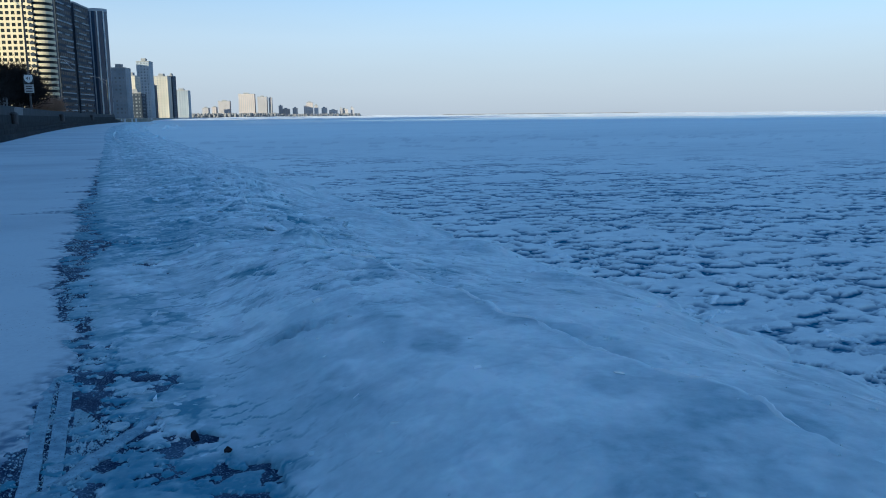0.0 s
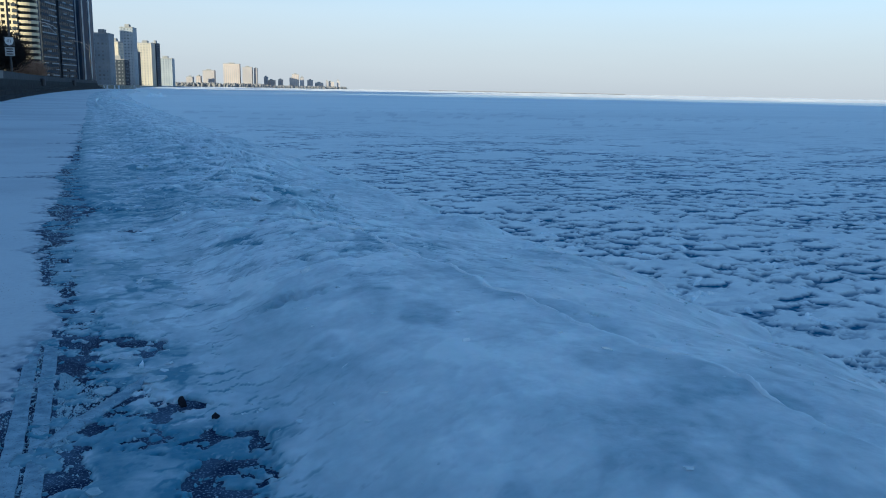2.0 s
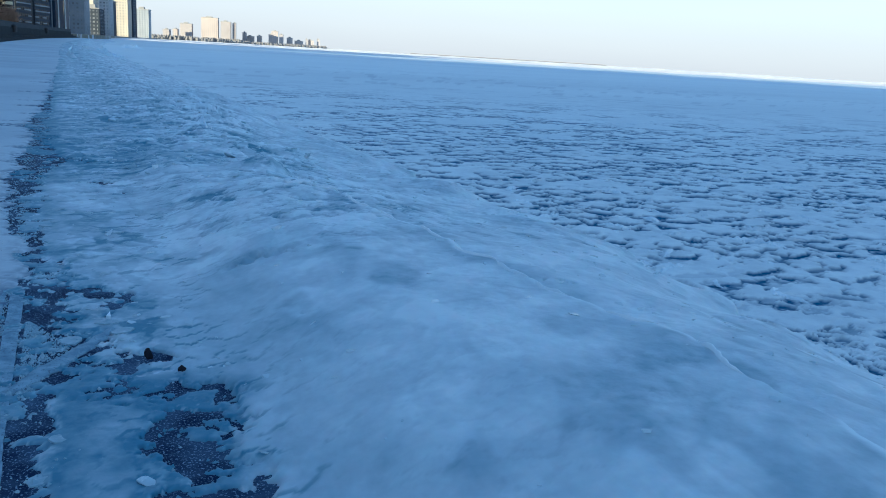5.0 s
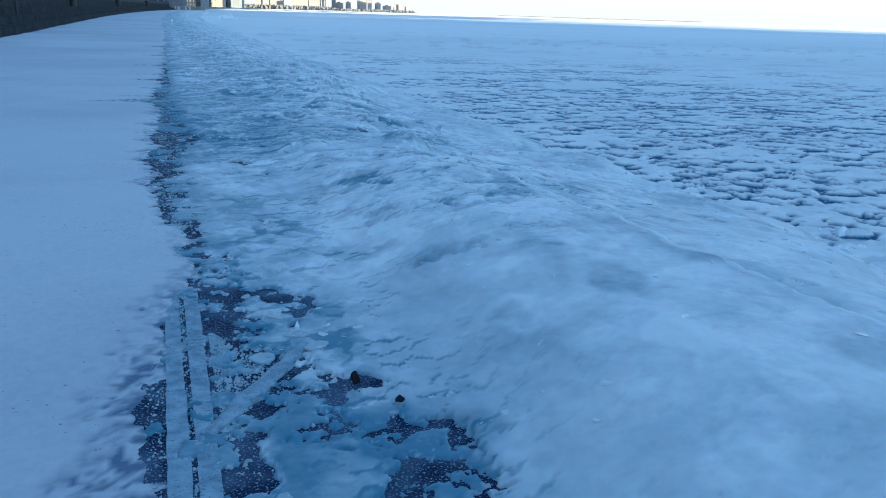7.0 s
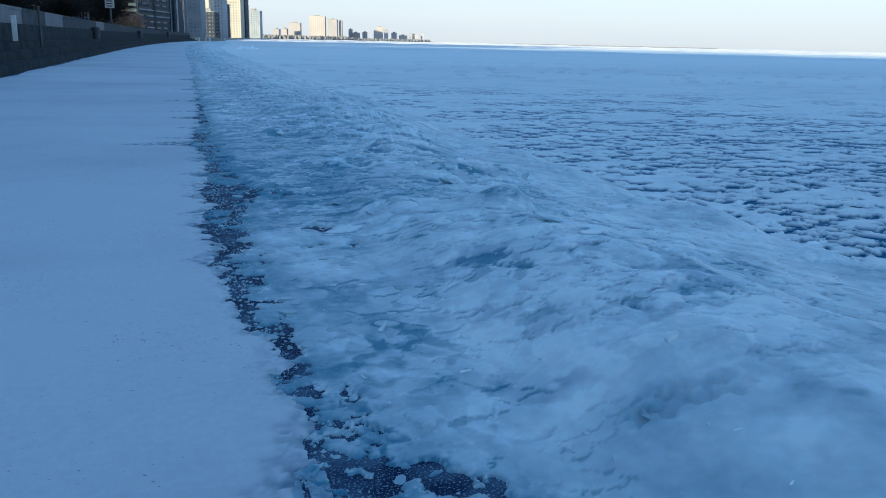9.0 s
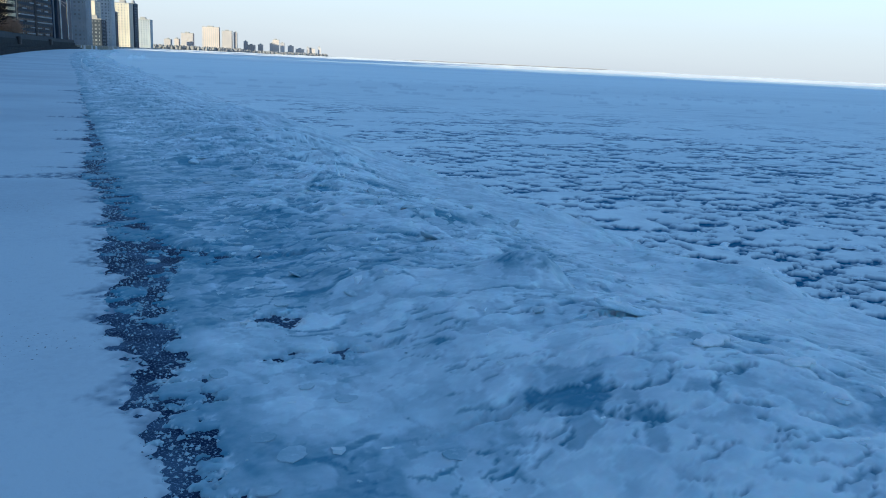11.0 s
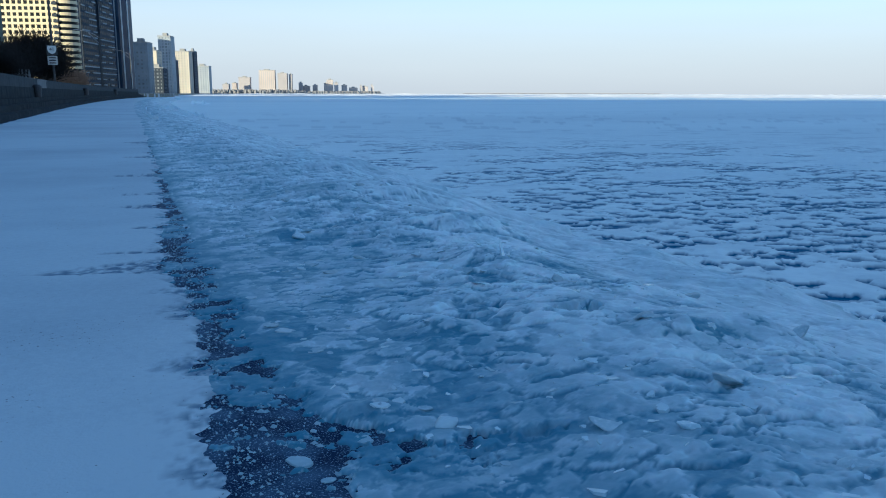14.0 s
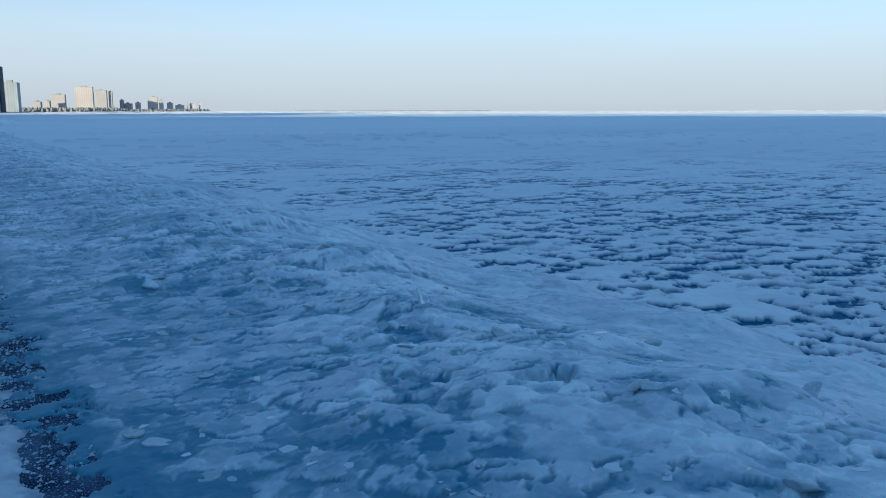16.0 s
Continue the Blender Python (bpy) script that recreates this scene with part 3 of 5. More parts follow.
HOLLOWS = [(0.28, 10.25, 0.26, 0.30, 0.07), (0.50, 9.95, 0.16, 0.10, 0.07), (0.14, 10.9, 0.14, 0.3, 0.09), (1.40, 4.60, 0.20, 0.11, 0.045), (0.74, 2.45, 0.19, 0.62, 0.16), (0.36, 4.32, 0.26, 0.16, 0.12), (0.42, 3.45, 0.10, 0.5, 0.06),
           (0.36, 10.02, 0.15, 0.26, 0.06), (0.62, 3.40, 0.12, 0.06, 0.08), (-0.04, 7.7, 0.12, 0.3, 0.12), (-0.05, 9.1, 0.10, 0.5, 0.14),
           (0.03, 11.3, 0.15, 0.6, 0.12), (0.04, 12.5, 0.14, 0.5, 0.12), (-0.02, 13.8, 0.12, 0.6, 0.10), (0.44, 3.54, 0.07, 0.12, 0.08), (0.30, 4.38, 0.26, 0.34, 0.07), (0.20, 3.55, 0.15, 0.50, 0.07), (0.62, 3.2, 0.14, 0.3, 0.06), (0.22, 4.45, 0.16, 0.10, 0.08),
           (2.20, 11.5, 0.20, 0.12, 0.10), (3.15, 3.74, 0.10, 0.05, 0.10), (2.25, 7.5, 0.14, 0.075, 0.11), (2.1, 7.2, 0.08, 0.05, 0.06), (3.2, 11.15, 0.14, 0.07, 0.08), (0.28, 5.1, 0.10, 0.3, 0.06),
           (0.75, 7.9, 0.35, 0.10, 0.06), (1.0, 6.9, 0.3, 0.08, 0.05), (0.55, 8.5, 0.18, 0.12, 0.09), (0.9, 9.9, 0.25, 0.08, 0.06)]


def roughness_of(x, y):
    """How broken the shelf lies: smooth swells of spray at first, a rubble of plates farther on and along its foot."""
    near = 0.10 + 0.50 * (1 - step(0.55, 1.0, x)) + 0.25 * step(3.0, 3.5, x)
    far = 0.85 - 0.35 * step(2.5, 3.6, x)
    go = step(4.0, 6.2, y + 1.2 * fbm(x, y, 1.6, 2, 55))
    return np.clip((near + (far - near) * go) * np.clip(0.95 + 1.0 * fbm(x, y, 1.1, 3, 54), 0.35, 1.4), 0.05, 1.15) * step(0.02, 0.35, x) * (1 - 0.5 * step(4.6, 5.4, x))


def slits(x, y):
    """Slits under the lips of the frozen-in plates, for a shallow cut and painted shade, 0 to 1."""
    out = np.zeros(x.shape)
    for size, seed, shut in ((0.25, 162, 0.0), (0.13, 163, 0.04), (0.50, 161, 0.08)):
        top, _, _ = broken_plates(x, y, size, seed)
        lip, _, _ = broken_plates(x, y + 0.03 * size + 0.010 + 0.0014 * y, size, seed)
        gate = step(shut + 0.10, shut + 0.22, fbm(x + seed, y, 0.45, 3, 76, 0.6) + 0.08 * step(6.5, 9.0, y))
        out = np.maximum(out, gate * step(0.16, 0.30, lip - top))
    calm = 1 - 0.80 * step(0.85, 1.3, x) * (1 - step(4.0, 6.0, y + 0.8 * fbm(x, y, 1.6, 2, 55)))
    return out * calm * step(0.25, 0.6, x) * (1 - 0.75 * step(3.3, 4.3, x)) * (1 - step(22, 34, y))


def crest_shift(x, y):
    """How far the shelf's crest has swung towards the promenade."""
    return (0.18 * fbm(x * 0.1, y, 3.0, 3, 50) + 0.13 * fbm(x * 0.2, y, 0.5, 3, 48) + 0.09 * np.clip(y - 4.3, -2, 4)) * step(2.0, 2.55, x) * (1 - step(3.4, 4.6, x))


PLATES = ((0.50, 0.018, 161), (0.25, 0.014, 162), (0.13, 0.006, 163))


def shelf_field(x, y):
    # the shore-normal profile, swaying a little along the shore
    late = step(5.5, 10.0, y)
    toe = x + 0.16 * step(5.2, 7.5, y) - 0.34 * np.exp(-((y - 10.2) / 0.6) ** 2)
    u = x + (toe - x) * (1 - step(0.3, 0.8, x)) + crest_shift(x, y) + 0.75 * fbm(x * 0.3, y, 0.9, 3, 49, 0.45) * step(4.2, 5.0, x)
    px = [-0.6, 0.0, 0.35, 0.9, 1.4, 1.9, 2.3, 2.74, 2.83, 3.15, 3.7, 4.5, 5.35, 5.58, 5.80, 9.0]
    pz = [-0.12, 0.0, 0.035, 0.075, 0.175, 0.275, 0.275, 0.250, 0.145, 0.125, 0.04, -0.20, -0.47, -0.55, -1.1, -1.3]
    pl = [-0.12, -0.01, 0.032, 0.045, 0.065, 0.085, 0.09, 0.08, 0.06, 0.04, -0.04, -0.25, -0.48, -0.56, -1.1, -1.3]
    z = np.interp(u, px, pz) * (1 - late) + np.interp(u, px, pl) * late
    for mx, my, rx, ry, h in MOUNDS:
        z = z + h * np.exp(-((x - mx) / rx) ** 2 - ((y - my) / ry) ** 2)
    flat = 0.30 + 0.70 * step(0.55, 1.5, x)
    z = z + 0.15 * np.exp(-((x - 2.38) / 0.34) ** 2 - ((y - 8.75) / 0.28) ** 2) * (1 - step(2.52, 2.66, x - 0.3 * (y - 8.7)))
    inner = step(0.0, 0.5, x) * (1 - step(4.9, 5.5, u) * 0.6) * flat
    z = z + inner * ((0.040 + 0.02 * late) * fbm(0.7 * (0.36 * x + 0.93 * y), 1.05 * (0.93 * x - 0.36 * y), 0.9, 3, 51, 0.42) + 0.012 * late * fbm(x, y, 0.5, 3, 52))
    # plates frozen in at all angles
    broken = roughness_of(x, y)
    for size, amount, seed in PLATES:
        top, _, _ = broken_plates(x, y, size, seed)
        z = z + broken * amount * (1 + 0.45 * late) * (top - 0.45)
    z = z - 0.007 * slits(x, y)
    z = z + 0.014 * inner * fbm(0.75 * (0.36 * x + 0.93 * y), 1.05 * (0.93 * x - 0.36 * y), 0.30, 3, 56, 0.5)
    # pillows of frozen spray with creases between
    for size, amp, seed in ((0.55, 0.016, 81), (0.26, 0.009, 82), (0.13, 0.003, 83)):
        f1, f2, _, _, ra, _ = cells(x + 0.10 * fbm(x, y, 0.3, 2, seed), y * 0.9 + 0.10 * fbm(x, y, 0.3, 2, seed + 1), size, seed)
        z = z + inner * amp * (0.45 + 0.9 * ra) * (0.55 - np.minimum(f1, 1.0) ** 2) * np.clip(0.75 + 1.2 * fbm(x, y, 1.3, 2, seed + 2), 0.15, 1.3) * (1 - 0.35 * late) * (1 - 0.6 * step(12, 20, y))
    wx, wy = 0.16 * fbm(x, y, 0.22, 5, 58, 0.75), 0.16 * fbm(x, y, 0.22, 5, 60, 0.75)
    for hx, hy, rx, ry, d in HOLLOWS:
        rr = np.sqrt(((x - hx + wx) / rx) ** 2 + ((y - hy + wy) / ry) ** 2)
        z = z - d * (1 - step(0.6, 1.25, rr))
    # ragged thin crust along the promenade, eaten through to the wet concrete
    rot = (1 - step(0.10, 0.40, toe)) * (0.75 + 0.25 * late)
    z = z - rot * 0.045 + rot * 0.052 * fbm(x, y, 0.30, 5, 57, 0.72)
    z = z - (1 - step(-0.10, 0.04, toe + 0.34 * fbm(x, y, 0.32, 4, 59, 0.62))) * 0.10
    flakes = -0.004 + 0.008 * step(4.6, 5.4, y) + 0.070 * fbm(x, y * 1.2, 0.16, 5, 64, 0.74)
    flakes = flakes - 0.045 * (1 - step(-0.12, 0.22, toe + 0.45 * fbm(x, y, 0.35, 4, 65, 0.62)))
    z = np.where(x < 1.3, np.maximum(z, np.minimum(flakes, 0.016)), z)
    # the crust by the promenade lies thin and flat
    zone = 1 - step(0.75, 1.5, x)
    return np.where(z > 0.010, 0.010 + (z - 0.010) * (1 - (0.82 - 0.20 * late) * zone), z)


CLEAR = [(2.38, 8.72, 0.28, 0.2, 0.25), (1.40, 4.62, 0.20, 0.13, 0.14), (1.62, 4.66, 0.08, 0.06, 0.2), (2.72, 3.95, 0.16, 0.12, 0.22), (2.05, 7.10, 0.14, 0.07, 0.35), (1.95, 4.30, 0.07, 0.05, 0.2), (2.65, 11.2, 0.30, 0.14, 0.3),
         (3.25, 11.2, 0.14, 0.16, 0.4), (0.95, 15.25, 0.16, 0.2, 0.4), (2.3, 17.2, 0.5, 0.3, 0.3), (1.95, 10.3, 0.12, 0.10, 0.3), (2.75, 12.2, 0.25, 0.10, 0.25), (0.75, 2.45, 0.3, 0.6, 0.15)]


def shelf_frost_shade(x, y, z):
    """Frosted crust with windows of clear grey ice, and shade painted into slits and seams where slabs meet."""
    a, b = 0.78 * (0.36 * x + 0.93 * y), 1.05 * (0.93 * x - 0.36 * y)
    clear = fbm(a, b, 0.50, 4, 71, 0.55)
    late = step(6.0, 9.0, y)
    f = 0.74 + (0.24 - 0.06 * late) * clear - (0.24 - 0.14 * late) * step(0.10, 0.36, fbm(a, b, 0.36, 3, 72)) + (0.14 - 0.06 * late) * step(0.12, 0.34, fbm(a, b, 0.26, 3, 73))
    broken = roughness_of(x, y)
    for size, _, seed in PLATES:
        top, own, rim = broken_plates(x, y, size, seed)
        # some plates clear, some frosted through; seams between them darkened as painted shade
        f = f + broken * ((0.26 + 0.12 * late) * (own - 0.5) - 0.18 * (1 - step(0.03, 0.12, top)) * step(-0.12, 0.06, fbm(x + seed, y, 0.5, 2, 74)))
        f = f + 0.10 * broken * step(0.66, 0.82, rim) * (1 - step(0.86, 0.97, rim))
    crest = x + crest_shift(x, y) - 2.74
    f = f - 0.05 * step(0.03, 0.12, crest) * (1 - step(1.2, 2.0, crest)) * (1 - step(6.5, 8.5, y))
    # crest edge whitened to paint light coming through its thin ice
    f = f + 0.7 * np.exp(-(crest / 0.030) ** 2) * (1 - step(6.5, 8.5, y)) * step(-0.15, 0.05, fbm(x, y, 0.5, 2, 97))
    # undercut shade below the plate lips, put into the colour
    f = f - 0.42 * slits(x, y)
    # windows of clear grey ice
    for cx, cy, rx, ry, d in CLEAR:
        f = f - d * (1 - step(0.55, 1.15, np.hypot((x - cx) / rx, (y - cy) / ry) + 0.5 * fbm(x, y, 0.15, 3, 99)))
    f = f - 0.12 * (1 - step(3.0, 4.4, y)) * (1 - step(0.85, 1.5, x)) - 0.10 * (1 - step(1.0, 1.9, x)) * (1 - step(6, 8, y))
    thin = 1 - step(0.0, 0.025, z)
    near = 1 - step(0.5, 1.1, x)
    f = f - 0.16 * step(7.0, 9.5, y) * (1 - step(1.8, 3.4, x)) - (0.45 - 0.20 * step(4.8, 6.0, y)) * thin * near - 0.10 * near - (0.16 - 0.03 * step(4.8, 6.5, y)) * (1 - step(0.15, 0.6, x)) - 0.10 * step(7.0, 9.0, y) * step(0.6, 1.0, x) * (1 - step(1.3, 2.3, x))
    f = f - 0.05 * step(8.5, 10.0, y) - 0.11 * step(7.9, 9.0, y) * (1 - step(11.5, 14, y)) * (1 - step(0.8, 2.0, x)) - 0.18 * step(9.3, 10.3, y) * (1 - step(12, 16, y)) * (1 - step(0.5, 1.6, x))
    curl = step(0.001, 0.004, z) * (1 - step(0.007, 0.012, z))
    f = f + 0.45 * curl * (1 - step(0.7, 1.0, x)) * step(-0.10, 0.10, fbm(x, y, 0.10, 2, 98))
    return np.clip(f, 0.03, 1)


ys = rows_along(1.4, 12.5, 0.0135, 332.0, 0.012)
ys = np.concatenate((np.arange(-4, 1.4, 0.08), ys))
xs = np.concatenate((np.arange(-0.30, 0.9, 0.011), np.arange(0.9, 3.5, 0.0175), np.arange(3.5, 6.6, 0.038)))
X, Y = np.meshgrid(xs, ys)
Z = shelf_field(X, Y)
shelf = sheet("ice_shelf", X + bend(Y), Y, Z, M_SHELF, shelf_frost_shade(X, Y, Z))
tagged(shelf, "mounded shelf of frozen spray and embedded slabs", "shore ice", kind="structure")


SHELF_X, SHELF_Y, SHELF_Z = xs, ys, Z


def shelf_heights(x, y):
    """Heights of the shelf at many places at once, from its grid."""
    i = np.clip(np.searchsorted(SHELF_X, x) - 1, 0, len(SHELF_X) - 2)
    j = np.clip(np.searchsorted(SHELF_Y, y) - 1, 0, len(SHELF_Y) - 2)
    u, v = np.clip((x - SHELF_X[i]) / (SHELF_X[i + 1] - SHELF_X[i]), 0, 1), np.clip((y - SHELF_Y[j]) / (SHELF_Y[j + 1] - SHELF_Y[j]), 0, 1)
    return (SHELF_Z[j, i] * (1 - u) + SHELF_Z[j, i + 1] * u) * (1 - v) + (SHELF_Z[j + 1, i] * (1 - u) + SHELF_Z[j + 1, i + 1] * u) * v


def shelf_height(x, y):
    return float(shelf_heights(np.array([x]), np.array([y]))[0])


# ---- coping strips at the promenade's edge ----
rng = random.Random(19)
for x0, x1 in ((-0.092, -0.020), (0.002, 0.076)):
    y_ = -8.0
    while y_ < 5.0:
        y2_ = min(5.1, y_ + rng.uniform(1.3, 1.7))
        last = y2_ > 5.0
        bm = bmesh.new()
        add_box(bm, x0 + rng.uniform(-0.003, 0.003), x1 + rng.uniform(-0.003, 0.003), y_ + 0.004, y2_ - 0.004, -0.02, 0.008 + rng.uniform(-0.002, 0.002))
        bmesh.ops.subdivide_edges(bm, edges=[e_ for e_ in bm.edges if abs(e_.verts[0].co.y - e_.verts[1].co.y) > 0.2], cuts=24, use_grid_fill=True)
        for v in bm.verts:
            v.co.x += 0.005 * noise.noise(Vector((x0 * 40, v.co.y * 9, 1.0)) + v.co * 3)
            v.co.z += 0.003 * noise.noise(v.co * 11)
            if last and v.co.z > 0 and v.co.y > 4.6:
                v.co.z -= (v.co.y - 4.6) * 0.05
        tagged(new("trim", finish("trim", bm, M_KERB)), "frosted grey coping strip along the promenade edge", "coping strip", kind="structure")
        y_ = y2_

# ---- the stepped bank, its parapet and the drive behind ----
PROFILE = [(-6.2, 0.34), (-7.0, 0.70), (-7.9, 1.06)]
for x_, z1 in PROFILE:
    bm = bmesh.new()
    add_long_box(bm, x_ - 3.2, x_, -12, 330, -1.0, z1)
    bmesh.ops.bevel(bm, geom=[e_ for e_ in bm.edges if abs(e_.verts[0].co.z - z1) < 1e-4 and abs(e_.verts[1].co.z - z1) < 1e-4], offset=0.04, segments=2, affect="EDGES")
    tagged(new("bank_step", finish("bank_step", bm, M_STEP)), "weathered concrete step below the drive", "step", kind="structure")
wall = thing("wall_drive", pose(0, 0, 0), "weathered concrete parapet of grey and pale panels along the drive", "parapet wall", kind="structure")
bm = bmesh.new()
add_long_box(bm, -9.35, -8.55, -12, 330, 1.0, 1.95)
part("plinth", bm, M_STEP, wall)
PALE_RUNS = ((40.0, 42.0), (48.0, 52.0), (66, 71), (101, 108))
y_ = -12.0
while y_ < 330:
    w_ = 4.5 if y_ < 150 else 9.0
    mid = y_ + w_ / 2
    bm = bmesh.new()
    add_long_box(bm, -9.15, -8.75, y_ + 0.02, y_ + w_ - 0.02, 1.95, 2.78, 4.0)
    add_long_box(bm, -9.20, -8.70, y_ + 0.02, y_ + w_ - 0.02, 2.72, 2.85, 4.0)
    pale = any(p0 - 1.5 < mid < p1 + 1.5 for p0, p1 in PALE_RUNS)
    part("panel", bm, M_PALE if pale else M_PANEL, wall)
    y_ += w_


# ---- land and far shore ----
def land(name, outline, z0, z1, mat, label, category):
    bm = bmesh.new()
    lo = [bm.verts.new((x, y, z0)) for x, y in outline]
    hi = [bm.verts.new((x, y, z1)) for x, y in outline]
    bm.faces.new(hi)
    bm.faces.new(lo[::-1])
    for i in range(len(outline)):
        j = (i + 1) % len(outline)
        bm.faces.new((lo[i], lo[j], hi[j], hi[i]))
    bmesh.ops.recalc_face_normals(bm, faces=bm.faces[:])
    return tagged(new(name, finish(name, bm, mat)), label, category, kind="structure")


land("ground", [(-420, -420), (-9.25, -420), (-9.25, 80), (-8.3, 150), (-6.4, 200), (-3.5, 250), (0.4, 300), (3.3, 330), (18, 440), (45, 800), (110, 1350), (330, 2300), (640, 2800), (980, 3150), (980, 3500), (-900, 3500), (-420, 1500)],
     -1.5, 1.25, M_LAWN, "frozen parkland along the shore", "land")
mat_box("road", -24, -15, -400, 420, 1.26, 1.30, M_ASPHALT, "grey asphalt of the lakeside drive", "road")
land("far_spit", [(900, 3400), (1500, 3820), (1520, 3780), (1000, 3250)], -1.2, 1.2, M_FARWOOD, "low dark spit on the far shore", "land")
land("breakwater", [(1540, 3800), (2600, 3700), (2602, 3680), (1540, 3775)], -1.2, 4.0, M_FARWOOD, "low dark breakwater on the horizon", "breakwater")

# ---- the city ----
CITY = -15.0     # the street grid's turn


def at_bearing(az, dist, z=1.25):
    return (dist * math.sin(radians(az)), dist * math.cos(radians(az)), z)


def building(az, dist, w, d, h, mat, label, group="lakeside towers"):
    """A tower whose near corner on the lake side stands at a bearing from the walk's start; w runs along its street front, d along the shore."""
    ob = thing("apartment_building", Matrix.LocRotScale(at_bearing(az, dist), Euler((0, 0, radians(CITY))), None), label, "building", group)
    bm = bmesh.new()
    add_box(bm, -w + 0.3, -0.3, 0.3, d - 0.3, 0, h)
    part("wall", bm, mat, ob)
    bm = bmesh.new()
    add_box(bm, -w - 0.1, 0.1, -0.1, d + 0.1, h, h + 0.9)
    add_box(bm, -w * 0.7, -w * 0.35, d * 0.3, d * 0.7, h + 0.9, h + 4.2)
    part("roof", bm, M_ROOF, ob)
    return ob


def facade(ob, side, run, h, storey, bay, pane_w, pane_h, clad, glass, z0=0.0, start=0.0, offset=0.0, limit=300, spandrel=True, pier=True):
    """Recessed panes between proud piers and spandrels. side 'S': the street front at local y = 0, running west; 'E': the lake front, running north."""
    nb, ns = max(1, int(run / bay)), max(1, int(h / storey))
    bay, storey = run / nb, h / ns
    turn = 0 if side == "S" else 90

    def place(s, z):
        return (-start - s, offset, z) if side == "S" else (-offset, start + s, z)
    bm = bmesh.new()
    add_box(bm, -pane_w / 2, pane_w / 2, 0.16, 0.30, 0, pane_h)
    pane = finish("window", bm, glass)
    rest = bmesh.new()
    count = 0
    for k in range(ns):
        for i in range(nb):
            s, z = (i + 0.5) * bay, z0 + k * storey + (storey - pane_h) * 0.5
            p = place(s, z)
            if count < limit:
                share("window", pane, ob, p, turn)
                count += 1
            else:
                if side == "S":
                    add_box(rest, p[0] - pane_w / 2, p[0] + pane_w / 2, p[1] + 0.16, p[1] + 0.30, z, z + pane_h)
                else:
                    add_box(rest, p[0] - 0.30, p[0] - 0.16, p[1] - pane_w / 2, p[1] + pane_w / 2, z, z + pane_h)
    if len(rest.verts):
        part("windows", rest, glass, ob, kind="stuff")
    else:
        rest.free()
    if pier:
        bm = bmesh.new()
        pw = bay - pane_w
        add_box(bm, -pw / 2, pw / 2, 0.0, 0.29, z0, z0 + h)
        me = finish("pier", bm, clad)
        for i in range(nb + 1):
            share("pier", me, ob, place(min(max(i * bay, pw / 2), run - pw / 2), 0), turn)
    if spandrel:
        bm = bmesh.new()
        add_box(bm, -run / 2, run / 2, 0.02, 0.28, 0, storey - pane_h)
        me = finish("spandrel", bm, clad)
        for k in range(ns + 1):
            share("spandrel", me, ob, place(run / 2, z0 + k * storey - (storey - pane_h) / 2), turn)


# black-glazed slab with an aluminium grid, its lake side one sheet of blue-green glass
b = building(-8.17, 300, 46, 23, 48.5, M_GLASS, "dark office slab gridded with pale aluminium mullions")
facade(b, "S", 46, 48.5, 1.73, 1.77, 1.50, 1.46, M_ALU, M_GLASS, limit=300)
bm = bmesh.new()
add_box(bm, -0.18, 0.18, -0.10, 0.1, 0, 48.5)
pier = finish("pier", bm, M_ALU)
for k in range(10):
    share("pier", pier, b, (-0.4 - k * 4.72, 0, 0))
bm = bmesh.new()
add_box(bm, -0.28, -0.02, 0.0, 2.44, 9, 48.3)
glass_strip = finish("glass_panel", bm, M_BLUEGLASS)
for k in range(9):
    share("glass_panel", glass_strip, b, (0, 0.3 + k * 2.5, 0))
# sunlit cream tower with a rounded glazed corner
b = building(-3.56, 380, 44, 26, 62, M_CREAM, "cream limestone tower with square windows and rounded glass corner")
facade(b, "S", 40, 58, 2.3, 2.2, 1.42, 1.36, M_CREAM, M_GLASS, z0=2, limit=300)
facade(b, "E", 26, 58, 2.9, 3.2, 2.2, 1.6, M_SLATE, M_GLASS, z0=2, limit=160)
bm = bmesh.new()
add_box(bm, -38, -8, 6, 24, 62, 84)
part("upper_block", bm, M_TAN, b, "set-back tan upper block")
bm = bmesh.new()
add_rod(bm, (0.6, 5.5, 0), (0.6, 5.5, 82), 5.0, 5.0, 28)
part("corner_bay", bm, M_GLASS, b, "rounded glazed corner bay")
bm = bmesh.new()
add_rod(bm, (0.6, 5.5, 0), (0.6, 5.5, 1.2), 5.2, 5.2, 28)
band = finish("bay_band", bm, M_CREAM)
for k in range(35):
    share("bay_band", band, b, (0, 0, 0.6 + k * 2.32))
bm = bmesh.new()
add_box(bm, -0.9, 0.9, -0.8, 0.2, 0, 1.1)
ledge = finish("balcony", bm, M_SLATE)
for k in range(25):
    for s_ in (-1.2, -38.6):
        share("balcony", ledge, b, (s_ + (0.35 if k % 2 else 0.0), 0, 2.6 + k * 2.3))
